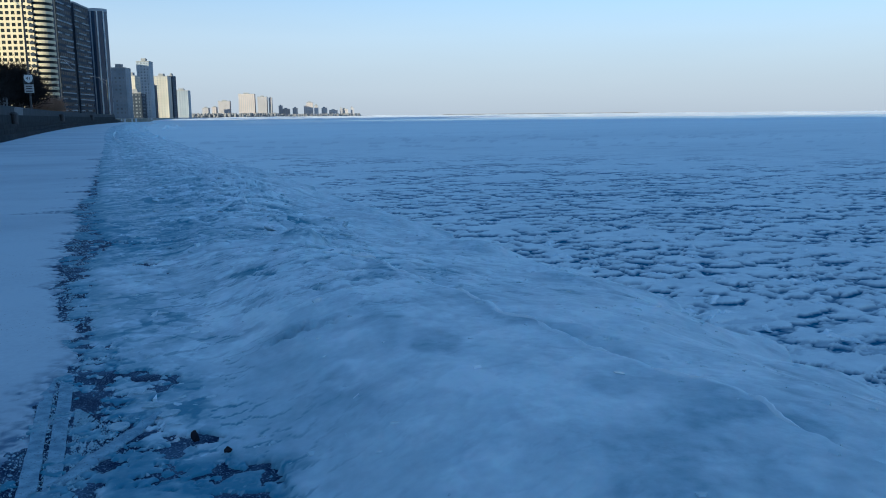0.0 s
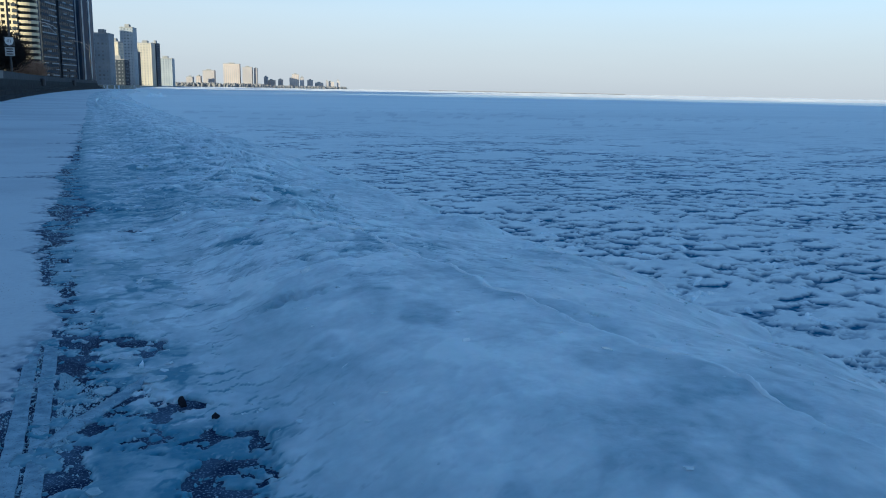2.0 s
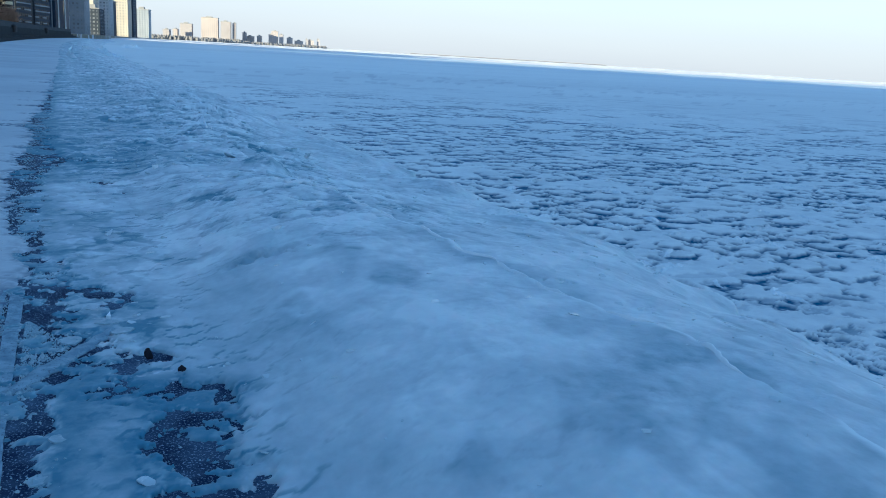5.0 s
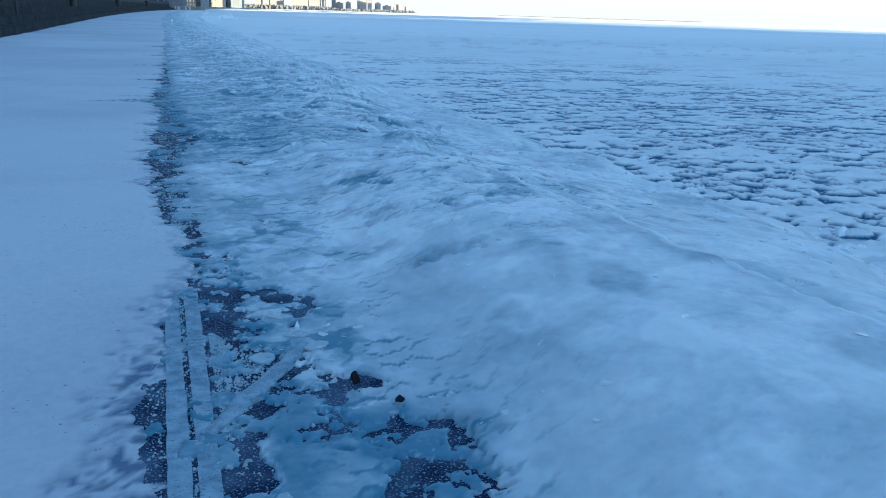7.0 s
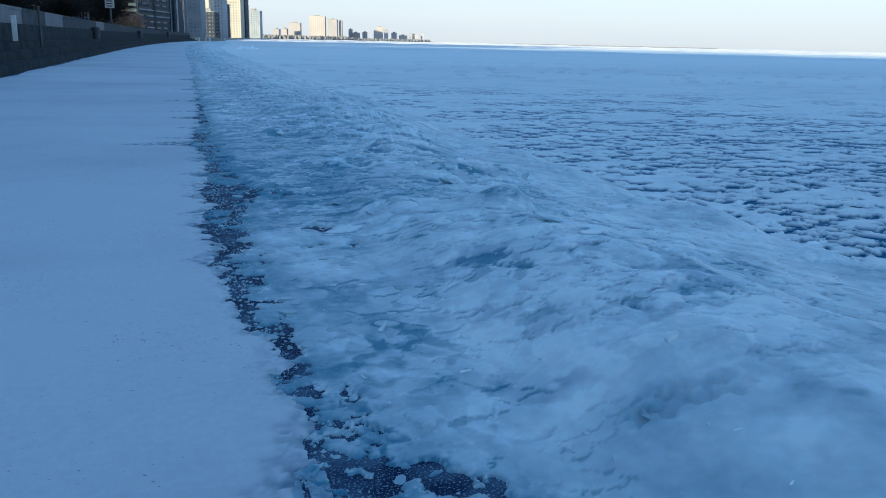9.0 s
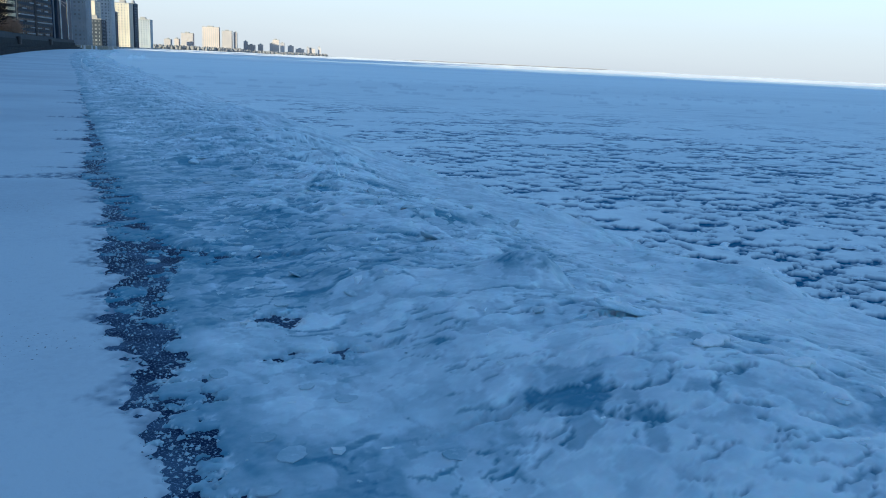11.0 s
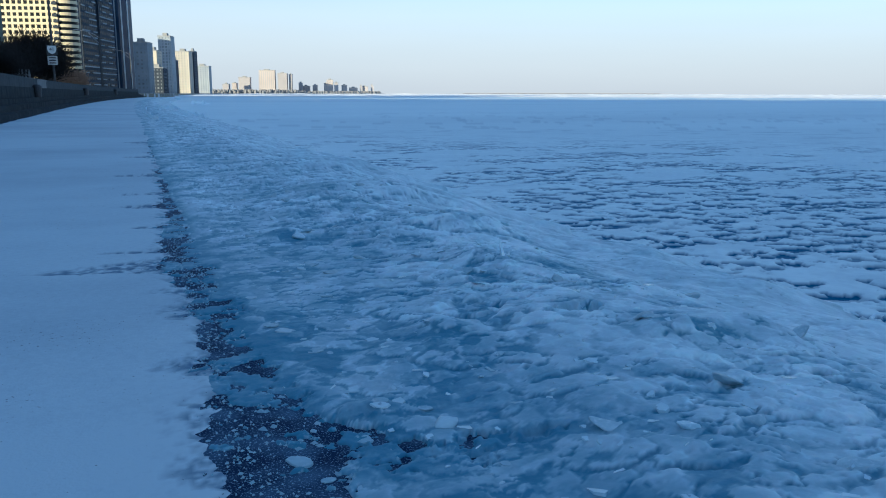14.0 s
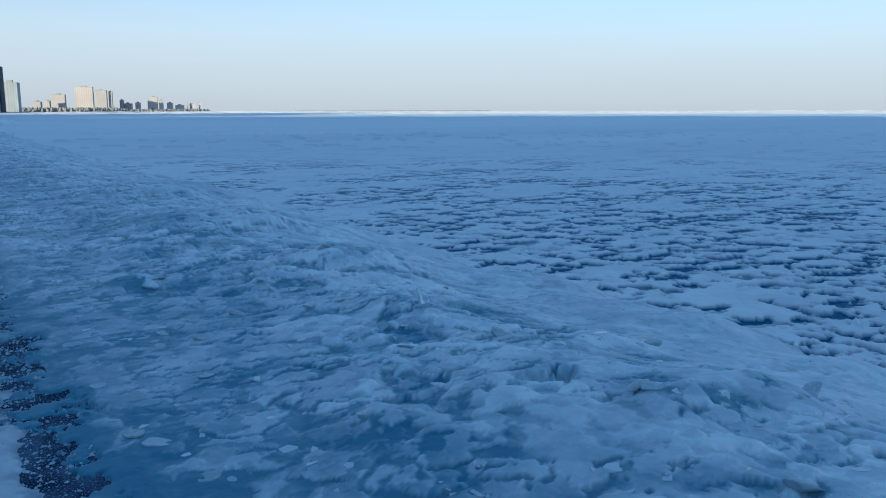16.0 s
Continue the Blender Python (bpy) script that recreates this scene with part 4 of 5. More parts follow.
# dark balconied slab in two steps
for az, dist, d, h in ((-2.3, 452, 24, 60.5), (-1.30, 482, 26, 59.5)):
    b = building(az, dist, 30, d, h, M_SLATE, "dark brick slab with pale balcony ledges")
    facade(b, "E", d, h, 2.9, 3.0, 2.3, 1.7, M_SLATE, M_GLASS, limit=200)
    facade(b, "S", 28, h, 2.9, 3.4, 1.6, 1.5, M_SLATE, M_GLASS, limit=60)
    bm = bmesh.new()
    add_box(bm, -0.2, 0.5, -2.6, 2.6, 0, 0.55)
    ledge = finish("balcony", bm, M_GREYB)
    rng = random.Random(int(dist))
    for k in range(int(h / 2.9)):
        for j in range(4):
            if rng.random() < 0.62:
                share("balcony", ledge, b, (0.0, 3 + j * d / 4.2, 1.2 + k * 2.9))
# tall blue tower with pale ribs
b = thing("apartment_building", Matrix.LocRotScale(at_bearing(0.0, 548), Euler((0, 0, radians(CITY))), None), "blue glass tower with pale vertical ribs", "building", "lakeside towers")
bm = bmesh.new()
add_rod(bm, (0, 0, 0), (0, 0, 63), 5.6, 5.6, 8)
part("wall", bm, M_NAVY, b)
bm = bmesh.new()
add_rod(bm, (0, 0, 63), (0, 0, 64.6), 5.9, 5.9, 24)
part("roof", bm, M_GREYB, b)
for k in range(9):
    bm = bmesh.new()
    x_, y_ = 5.5 * math.cos(k * math.tau / 9 - 0.6), 5.5 * math.sin(k * math.tau / 9 - 0.6)
    add_box(bm, x_ - 0.3, x_ + 0.3, y_ - 0.3, y_ + 0.3, 0, 63)
    part("rib", bm, M_GREYB if k % 2 else M_WHITE, b)
# the receding row
ROW = [(1.43, 800, 14, 20, 44, M_MIDB, "grey concrete block in shade in the row along the shore"), (1.98, 905, 10, 22, 42, M_TAN, "sunlit cream block in the row along the shore"),
       (2.88, 1010, 14, 20, 63, M_GREYB, "tall grey tower with pale crown"), (3.05, 1040, 4, 20, 38, M_SLATE, "narrow dark brick block"),
       (3.95, 1150, 18, 24, 53, M_TAN, "sunlit pale tower in the row along the shore"), (4.25, 1180, 6, 25, 55, M_SLATE, "dark shaded tower in the row along the shore"),
       (5.18, 1428, 23, 22, 43, M_GREYB, "grey concrete block in the row along the shore"), (2.3, 870, 14, 20, 24, M_SLATE, "low dark brick block")]
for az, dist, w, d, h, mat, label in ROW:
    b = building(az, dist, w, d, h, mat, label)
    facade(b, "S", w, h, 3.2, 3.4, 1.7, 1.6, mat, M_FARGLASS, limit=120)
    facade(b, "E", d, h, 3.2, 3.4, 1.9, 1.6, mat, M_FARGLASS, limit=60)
for az, dist, w, d, h, mat, label in ((-10.5, 470, 26, 30, 92, M_TAN, "tan stone tower behind the dark slab"), (-7.45, 520, 24, 24, 98, M_GREYB, "pale gridded tower behind the dark slab")):
    b = building(az, dist, w, d, h, mat, label)
    facade(b, "S", w, h, 3.0, 3.0, 1.5, 1.5, mat, M_GLASS, limit=250)
# distant skyline
FAR = [(7.79, 2708, 36, 49, M_HAZE2), (9.41, 2708, 50, 71, M_HAZE), (10.21, 2708, 30, 62, M_HAZE2), (10.53, 2720, 10, 59, M_HAZE), (13.25, 2900, 22, 46, M_HAZE),
       (13.6, 2900, 14, 36, M_HAZE2), (12.95, 2900, 16, 34, M_HAZE), (14.2, 2950, 20, 28, M_HAZE), (15.6, 3000, 26, 24, M_HAZE), (15.95, 3020, 8, 30, M_HAZE2), (6.4, 2500, 18, 26, M_HAZE2),
       (6.9, 2650, 14, 30, M_HAZE), (12.2, 2850, 16, 27, M_HAZE), (11.7, 2800, 26, 24, M_HAZE), (11.2, 2780, 12, 34, M_HAZE2), (14.9, 2980, 30, 20, M_HAZE), (15.2, 2990, 8, 27, M_HAZE2)]
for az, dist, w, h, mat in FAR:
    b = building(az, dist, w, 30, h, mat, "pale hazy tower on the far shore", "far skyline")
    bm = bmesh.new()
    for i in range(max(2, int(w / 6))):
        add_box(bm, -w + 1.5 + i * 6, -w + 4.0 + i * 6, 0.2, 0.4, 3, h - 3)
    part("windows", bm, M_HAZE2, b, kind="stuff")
# hidden slabs added behind the front row to throw shade on the towers beyond
for x_, y_, w, d, h in ((-25, 757, 22, 22, 78), (-36, 935, 22, 22, 74), (-70, 985, 16, 20, 64)):
    b = thing("apartment_building", pose(x_, y_, 1.25), "hidden slab added to shade the towers beyond", "building", "lakeside towers")
    bm = bmesh.new()
    add_box(bm, -w, 0, 0, d, 0, h)
    part("wall", bm, M_SLATE, b)
    bm = bmesh.new()
    add_box(bm, -w - 0.2, 0.2, -0.2, d + 0.2, h, h + 1)
    part("roof", bm, M_ROOF, b)
# unseen towers added beyond the drive to shade the walk and the near lake
for x_, y_, w, d, h in ((-205, -300, 60, 82, 98), (-201, -218, 50, 78, 93), (-199, -140, 50, 70, 87), (-201, -70, 50, 68, 79), (-199, -2, 45, 64, 69), (-201, 62, 45, 64, 60),
                        (-205, 126, 45, 60, 46)):
    b = thing("apartment_building", pose(x_, y_, 1.25), "unseen tower added to shade the walk and near lake", "building", "lakeside towers")
    bm = bmesh.new()
    add_box(bm, -w, 0, 0, d, 0, h)
    part("wall", bm, M_SLATE, b)
    bm = bmesh.new()
    add_box(bm, -w - 0.2, 0.2, -0.2, d + 0.2, h, h + 1)
    part("roof", bm, M_ROOF, b)

# ---- far woods ----
rng = random.Random(5)
bm = bmesh.new()
for k in range(900):
    az = rng.uniform(5.3, 16.4)
    dist = rng.uniform(2250, 2500) + max(0, az - 9) * 55
    x_, y_, z_ = at_bearing(az, dist, 0.5)
    hh = rng.uniform(5, 13) * (1.0 if az < 11 else 0.75)
    base = [bm.verts.new((x_ + rng.uniform(3, 6) * math.cos(q), y_ + 3 * math.sin(q), z_)) for q in (0, 1.57, 3.14, 4.71)]
    mid = [bm.verts.new((x_ + rng.uniform(2.5, 5) * math.cos(q), y_ + 3 * math.sin(q), z_ + hh * rng.uniform(0.5, 0.8))) for q in (0, 1.57, 3.14, 4.71)]
    tip = bm.verts.new((x_ + rng.uniform(-2, 2), y_, z_ + hh))
    for i in range(4):
        bm.faces.new((base[i], base[(i + 1) % 4], mid[(i + 1) % 4], mid[i]))
        bm.faces.new((mid[i], mid[(i + 1) % 4], tip))
tagged(new("far_woods", finish("far_woods", bm, M_FARWOOD)), "dark bare woods along the far shore", "trees", kind="stuff")


# ---- winter trees on the verge ----
def bare_tree(seed, height, twig_mat, m, label, twigs=4200, thick=0.045):
    rng = random.Random(seed)
    ob = thing("tree", m, label, "tree", "bare trees on the verge")
    bm = bmesh.new()
    tips = []

    def grow(p, d, length, r, depth):
        q = p + d * length
        add_rod(bm, p, q, r, r * 0.68, 6 if depth < 2 else 4, False)
        if depth >= 4:
            tips.append((q, d))
            return
        for _ in range(3 if depth else 4):
            e_ = (d + Vector((rng.uniform(-1, 1), rng.uniform(-1, 1), rng.uniform(-0.25, 0.6))) * 0.75).normalized()
            grow(p + d * length * rng.uniform(0.65, 1.0), e_, length * rng.uniform(0.6, 0.82), r * 0.6, depth + 1)
    grow(Vector((0, 0, -0.1)), Vector((rng.uniform(-0.06, 0.06), 0, 1)).normalized(), height * 0.26, height * 0.022, 0)
    part("trunk", bm, M_BARK, ob)
    bm = bmesh.new()
    for _ in range(twigs):
        q, d = rng.choice(tips)
        q = q + Vector((rng.gauss(0, 0.7), rng.gauss(0, 0.7), rng.gauss(0, 0.55)))
        e_ = (d + Vector((rng.uniform(-1, 1), rng.uniform(-1, 1), rng.uniform(-0.5, 0.9)))).normalized() * rng.uniform(0.4, 1.1)
        s_ = e_.orthogonal().normalized() * thick
        bm.faces.new([bm.verts.new(c) for c in (q - s_, q + s_, q + e_)])
    part("crown", bm, twig_mat, ob)
    return ob


t1 = bare_tree(11, 6.2, M_TWIG, pose(-13.5, 50, 1.25), "dark bare winter tree behind the parapet", 5200, 0.03)
t2 = bare_tree(12, 5.6, M_TWIG, pose(-13, 56, 1.25, 0, 0, 40), "dark bare winter tree behind the parapet", 5200, 0.03)
TREES = [(-13.8, 62, 1.0), (-12.6, 65, 0.95), (-13.5, 72, 0.95), (-12.4, 69, 0.85), (-13.2, 79, 0.8), (-14.0, 58, 1.0), (-13.6, 118, 1.1), (-13.4, 124, 1.05),
         (-14.0, 128, 1.15), (-13.6, 134, 1.2), (-13.0, 142, 1.65), (-12.0, 150, 1.6), (-12.8, 158, 1.6), (-12.2, 166, 1.5), (-14.2, 136, 1.3), (-14.0, 146, 1.7), (-14.4, 122, 1.15), (-13.6, 112, 1.0)]
for i, (x_, y_, s_) in enumerate(TREES):
    c = copy_thing((t1, t2)[i % 2], pose(x_, y_, 1.25, 0, 0, 67 * i))
    c.scale = (s_, s_, s_)
t3 = bare_tree(14, 5.2, M_RUSSET, pose(-11.5, 190, 1.25), "russet shrubby winter tree beside the drive", 4200, 0.08)
for x_, y_, s_ in ((-10.7, 200, 1.15), (-11.0, 212, 1.1), (-11.2, 223, 1.2)):
    c = copy_thing(t3, pose(x_, y_, 1.25, 0, 0, 50 * s_))
    c.scale = (s_, s_, s_)


# ---- street furniture ----
def street_lamp(x, y, z, h, arms=True):
    ob = thing("street_lamp", pose(x, y, z), "tall grey street lamp with curved double arm", "street lamp", "lamps of the drive")
    bm = bmesh.new()
    add_rod(bm, (0, 0, 0), (0, 0, h), 0.17, 0.10, 10)
    add_rod(bm, (0, 0, 0), (0, 0, 0.7), 0.3, 0.26, 10)
    part("pole", bm, M_DARKMETAL, ob)
    bm = bmesh.new()
    add_tube(bm, [(0, 0, h - 0.8), (-1.0, 0, h - 0.1), (-2.4, 0, h + 0.5), (-4.4, 0, h + 0.85), (-5.6, 0, h + 0.95)], 0.06)
    part("arm", bm, M_STEEL, ob)
    bm = bmesh.new()
    add_tube(bm, [(0, 0, h - 2.2), (-1.2, 0, h - 1.0), (-2.4, 0, h + 0.42)], 0.05)
    part("brace", bm, M_STEEL, ob)
    bm = bmesh.new()
    add_box(bm, -6.3, -5.5, -0.18, 0.18, h + 0.86, h + 1.04)
    head = part("lamp_head", bm, M_DARKMETAL, ob)
    bm = bmesh.new()
    add_box(bm, -6.2, -5.65, -0.13, 0.13, h + 0.82, h + 0.86)
    part("lens", bm, M_GLASS, head)
    return ob


street_lamp(-9.5, 135, 1.25, 18.2)
for y_ in (225, 320):
    street_lamp(-9.7 + float(bend(y_)), y_, 1.25, 14.0)


def text_part(name, body, size, m, mat, parent):
    cu = bpy.data.curves.new(name, "FONT")
    cu.body, cu.size, cu.align_x, cu.align_y, cu.extrude = body, size, "CENTER", "CENTER", 0.01
    cu.materials.append(mat)
    ob = new(name, cu)
    ob.parent = parent
    ob.matrix_basis = m
    return ob


rail = thing("slatted_screen", pose(-11.7, 116, 1.25), "pale slatted screen beside the drive", "screen")
bm = bmesh.new()
add_box(bm, -0.09, 0.09, -0.08, 0.08, 0, 2.9)
slat = finish("slat", bm, M_PALE)
for k in range(6):
    share("slat", slat, rail, (-0.9 + 0.36 * k, 0, 0))
bm = bmesh.new()
add_box(bm, -1.05, 1.05, -0.04, 0.04, 2.2, 2.32)
part("rail", bm, M_PALE, rail)

route = thing("route_sign", pose(-9.5, 134.4, 1.25), "white route shield on a black plate above a pale plate", "road sign")
bm = bmesh.new()
add_rod(bm, (0, 0, 0), (0, 0, 6.7), 0.07, 0.07, 8)
part("pole", bm, M_DARKMETAL, route)
bm = bmesh.new()
add_box(bm, -0.68, 0.68, -0.14, -0.09, 5.35, 6.65)
part("plate", bm, M_DARKMETAL, route, "black route plate")
bm = bmesh.new()
rim_ = ((-0.50, 0.55), (-0.58, 0.1), (-0.42, -0.35), (0, -0.58), (0.42, -0.35), (0.58, 0.1), (0.50, 0.55))
front = [bm.verts.new((x_, -0.20, 6.0 + z_)) for x_, z_ in rim_]
back = [bm.verts.new((x_, -0.15, 6.0 + z_)) for x_, z_ in rim_]
bm.faces.new(front)
for k in range(7):
    bm.faces.new((front[k], back[k], back[(k + 1) % 7], front[(k + 1) % 7]))
bmesh.ops.recalc_face_normals(bm, faces=bm.faces[:])
part("shield", bm, M_WHITE, route, "white shield")
text_part("number", "41", 0.66, pose(0, -0.23, 6.04, 90, 0, 0), M_DARKMETAL, route)
bm = bmesh.new()
add_box(bm, -0.62, 0.62, -0.14, -0.09, 4.0, 5.2)
part("lower_plate", bm, M_STEEL, route, "pale lower plate")
for z_ in (4.25, 4.6, 4.95):
    bm = bmesh.new()
    add_box(bm, -0.42, 0.42, -0.155, -0.142, z_ - 0.08, z_ + 0.08)
    part("lettering_bar", bm, M_DARKMETAL, route, "dark bar of lettering")

post = thing("marker_post", pose(-7.5, 53.0, 0.70), "thin dark post standing on the bank steps", "post")
bm = bmesh.new()
add_rod(bm, (0, 0, 0), (0, 0, 2.15), 0.07, 0.06, 8)
part("pole", bm, M_DARKMETAL, post)
bm = bmesh.new()
add_rod(bm, (0, 0, 2.15), (0, 0, 2.22), 0.09, 0.05, 8)
part("cap", bm, M_DARKMETAL, post)
mark = thing("marker_board", pose(-8.1, 49.0, 1.06), "small white board leaning at the parapet", "board")
bm = bmesh.new()
add_box(bm, -0.12, 0.12, -0.03, 0.03, 0, 1.25)
bmesh.ops.bevel(bm, geom=bm.edges[:], offset=0.012, segments=1, affect="EDGES")
part("board", bm, M_WHITE, mark)


def litter_bin(x, y, z, s=1.0):
    ob = thing("litter_bin", pose(x, y, z), "black litter bin beside the parapet", "litter bin", "bins")
    bm = bmesh.new()
    add_rod(bm, (0, 0, 0), (0, 0, 1.15 * s), 0.42 * s, 0.48 * s, 14)
    part("body", bm, M_DARKMETAL, ob)
    bm = bmesh.new()
    add_rod(bm, (0, 0, 1.15 * s), (0, 0, 1.38 * s), 0.52 * s, 0.3 * s, 14)
    part("lid", bm, M_DARKMETAL, ob)
    return ob


for y_, s_ in ((95, 0.85), (165, 0.95), (245, 1.05)):
    litter_bin(-8.3 + float(bend(y_)), y_, 1.06, s_)


def car(x, y, m, label):
    ob = thing("car", pose(x, y, 1.3), label, "car", "cars on the drive")
    bm = bmesh.new()
    prof = [(-2.2, 0.35), (-2.2, 0.85), (-1.5, 0.95), (-0.9, 1.42), (0.8, 1.45), (1.5, 0.98), (2.2, 0.8), (2.2, 0.35)]
    l_ = [bm.verts.new((-0.85, y2, z2)) for y2, z2 in prof]
    r_ = [bm.verts.new((0.85, y2, z2)) for y2, z2 in prof]
    bm.faces.new(l_)
    bm.faces.new(r_[::-1])
    for i in range(len(prof)):
        bm.faces.new((l_[i], r_[i], r_[(i + 1) % len(prof)], l_[(i + 1) % len(prof)]))
    bmesh.ops.recalc_face_normals(bm, faces=bm.faces[:])
    part("body", bm, m, ob)
    for y2, z2, y3, z3 in ((-1.45, 1.0, -0.95, 1.38), (1.45, 1.02, 0.85, 1.41)):
        bm = bmesh.new()
        bm.faces.new([bm.verts.new(c) for c in ((-0.75, y2, z2 + 0.02), (0.75, y2, z2 + 0.02), (0.72, y3, z3 + 0.04), (-0.72, y3, z3 + 0.04))])
        part("windscreen", bm, M_GLASS, ob)
    for sx in (-0.8, 0.8):
        for sy in (-1.35, 1.35):
            bm = bmesh.new()
            add_rod(bm, (sx - 0.1, sy, 0.33), (sx + 0.1, sy, 0.33), 0.33, 0.33, 12)
            wheel = part("wheel", bm, M_DARKMETAL, ob)
            bm = bmesh.new()
            add_rod(bm, (sx - 0.11, sy, 0.33), (sx + 0.11, sy, 0.33), 0.19, 0.19, 10)
            part("rim", bm, M_STEEL, wheel)
    return ob


for x_, y_, m_, label in ((-16.6, 150, M_WHITE, "white car on the drive"), (-16.6, 172, M_DARKMETAL, "black car on the drive"), (-16.6, 206, M_WHITE, "white car on the drive"),
                          (-16.6, 250, M_STEEL, "silver car on the drive"), (-16.6, 285, M_WHITE, "white car on the drive"), (-18, 330, M_WHITE, "white car on the drive")):
    car(x_, y_, m_, label)


# ---- ice lying on the shelf ----
def ice_block(seed, sx, sy, sz, name="ice_chunk", mat=None):
    """A worn lump: a rounded body cut by a few flat breaks."""
    rng = random.Random(seed)
    bm = bmesh.new()
    bmesh.ops.create_icosphere(bm, subdivisions=3, radius=1.0)
    cuts = [(Vector((rng.gauss(0, 1), rng.gauss(0, 1), rng.gauss(0, 1))).normalized(), rng.uniform(0.45, 0.8)) for _ in range(7)]
    for v in bm.verts:
        p = v.co.copy()
        for nrm, d in cuts:
            over = p.dot(nrm) - d
            if over > 0:
                p -= nrm * over * 0.9
        p *= 1 + 0.10 * noise.noise(p * 2.2 + Vector((seed, 0, 0))) + 0.05 * noise.noise(p * 6 + Vector((0, seed, 0)))
        v.co = (p.x * sx, p.y * sy, p.z * sz)
    return finish(name, bm, mat or M_CHUNK, True)


def ice_plate(seed, r, thick):
    """A thin flake with a crinkled rim."""
    rng = random.Random(seed)
    n = 22
    wave = [(rng.uniform(0, 6.28), rng.uniform(0.05, 0.2) / k) for k in (1, 2, 3, 5, 8)]
    pts = []
    for k in range(n):
        q = k * math.tau / n
        rr = r * (0.85 + sum(am * math.sin(m_ * q + ph) for m_, (ph, am) in zip((1, 2, 3, 5, 8), wave)) + rng.uniform(-0.06, 0.06))
        pts.append((rr * math.cos(q), rr * 0.72 * math.sin(q)))
    bm = bmesh.new()
    lo = [bm.verts.new((x, y, -thick)) for x, y in pts]
    hi = [bm.verts.new((x * 0.97, y * 0.97, thick * rng.uniform(0.6, 1.2))) for x, y in pts]
    mid = bm.verts.new((0, 0, thick * 0.7))
    for i in range(n):
        j = (i + 1) % n
        bm.faces.new((lo[i], lo[j], hi[j], hi[i]))
        bm.faces.new((hi[i], hi[j], mid))
    bm.faces.new(lo[::-1])
    return finish("ice_plate", bm, M_SLAB)


blocks = [ice_block(100 + k, 0.10, 0.075, 0.05) for k in range(10)]
plates = [ice_plate(200 + k, 0.11, 0.006) for k in range(14)]
rng = random.Random(77)
for k in range(70):
    x_, y_ = rng.uniform(0.45, 3.6), 2.0 + 17 * rng.random() ** 0.9
    if y_ < 7.0 and x_ > 0.7:
        continue
    s_ = rng.uniform(0.4, 1.1)
    ob = new("ice_chunk", blocks[k % 10])
    ob.matrix_basis = Matrix.LocRotScale((x_, y_, shelf_height(x_, y_) - 0.008 * s_), Euler((rng.uniform(-0.5, 0.5), rng.uniform(-0.5, 0.5), rng.uniform(0, 6.28))), (s_ * rng.uniform(0.8, 1.6), s_, s_ * 0.7))
    tagged(ob, "lump of frosted ice frozen onto the shelf", "ice chunk", "ice chunks")
for k in range(90):
    y_ = 2.0 + 14 * rng.random()
    x_ = rng.uniform(0.12, 0.95) if rng.random() < 0.7 else rng.uniform(0.9, 3.2)
    if y_ < 6.5 and x_ > 0.7:
        continue
    s_ = rng.uniform(0.25, 0.75)
    z_ = max(0.006 * s_, shelf_height(x_, y_))
    lean = 0.08 if x_ < 0.9 else 0.4
    ob = new("ice_plate", plates[k % 14])
    ob.matrix_basis = Matrix.LocRotScale((x_, y_, z_), Euler((rng.uniform(-lean, lean), rng.uniform(-lean, lean), rng.uniform(0, 6.28))), (s_, s_, s_))
    tagged(ob, "thin broken plate of pale ice", "ice plate", "ice plates")
# angular flakes frozen into the shelf at all tilts
def flake_shape(seed):
    rng_ = random.Random(seed)
    n = rng_.randint(5, 7)
    pts = [(rng_.uniform(0.7, 1.15) * math.cos(k * math.tau / n), rng_.uniform(0.45, 0.8) * math.sin(k * math.tau / n)) for k in range(n)]
    verts = [(x, y, -0.14) for x, y in pts] + [(x * 0.93, y * 0.93, 0.14) for x, y in pts]
    faces = [tuple(range(n, 2 * n)), tuple(range(n - 1, -1, -1))] + [(i, (i + 1) % n, n + (i + 1) % n, n + i) for i in range(n)]
    return verts, faces


flake_shapes = [flake_shape(600 + k) for k in range(16)]
flake_meshes = []
for verts, faces in flake_shapes:
    me = bpy.data.meshes.new("ice_flake")
    me.from_pydata(verts, [], faces)
    me.materials.append(M_FLAKE)
    flake_meshes.append(me)
spots = []
while len(spots) < 650:
    y_ = 1.2 + 13 * rng.random() ** 1.1
    x_ = rng.uniform(0.35, 5.2)
    crowd = 0.5 + noise.noise(Vector((x_ * 0.8, y_ * 0.8, 9.0)))
    smooth_part = 1.1 < x_ < 3.2 and y_ < 9.5
    if rng.random() < crowd * (0.30 if smooth_part else 1.0):
        spots.append((x_, y_, (0.012 + 0.034 * rng.random() ** 2) * (1 + 0.03 * y_)))
tops = shelf_heights(np.array([p[0] for p in spots]), np.array([p[1] for p in spots]))
verts_all, faces_all = [], []
for k, ((x_, y_, s_), z_) in enumerate(zip(spots, tops)):
    if z_ < 0.012 and x_ < 1.3:
        continue
    m = Matrix.LocRotScale((x_, y_, z_ - 0.09 * s_), Euler((rng.gauss(0.05, 0.22), rng.gauss(0, 0.22), rng.uniform(0, 6.28))), (s_, s_, s_ * rng.uniform(0.5, 1.2)))
    if k < 280:
        ob = new("ice_flake", flake_meshes[k % 16])
        ob.parent = shelf
        ob.matrix_basis = m
    else:
        base = len(verts_all)
        verts_all += [tuple(m @ Vector(v)) for v in flake_shapes[k % 16][0]]
        faces_all += [tuple(base + i for i in f) for f in flake_shapes[k % 16][1]]
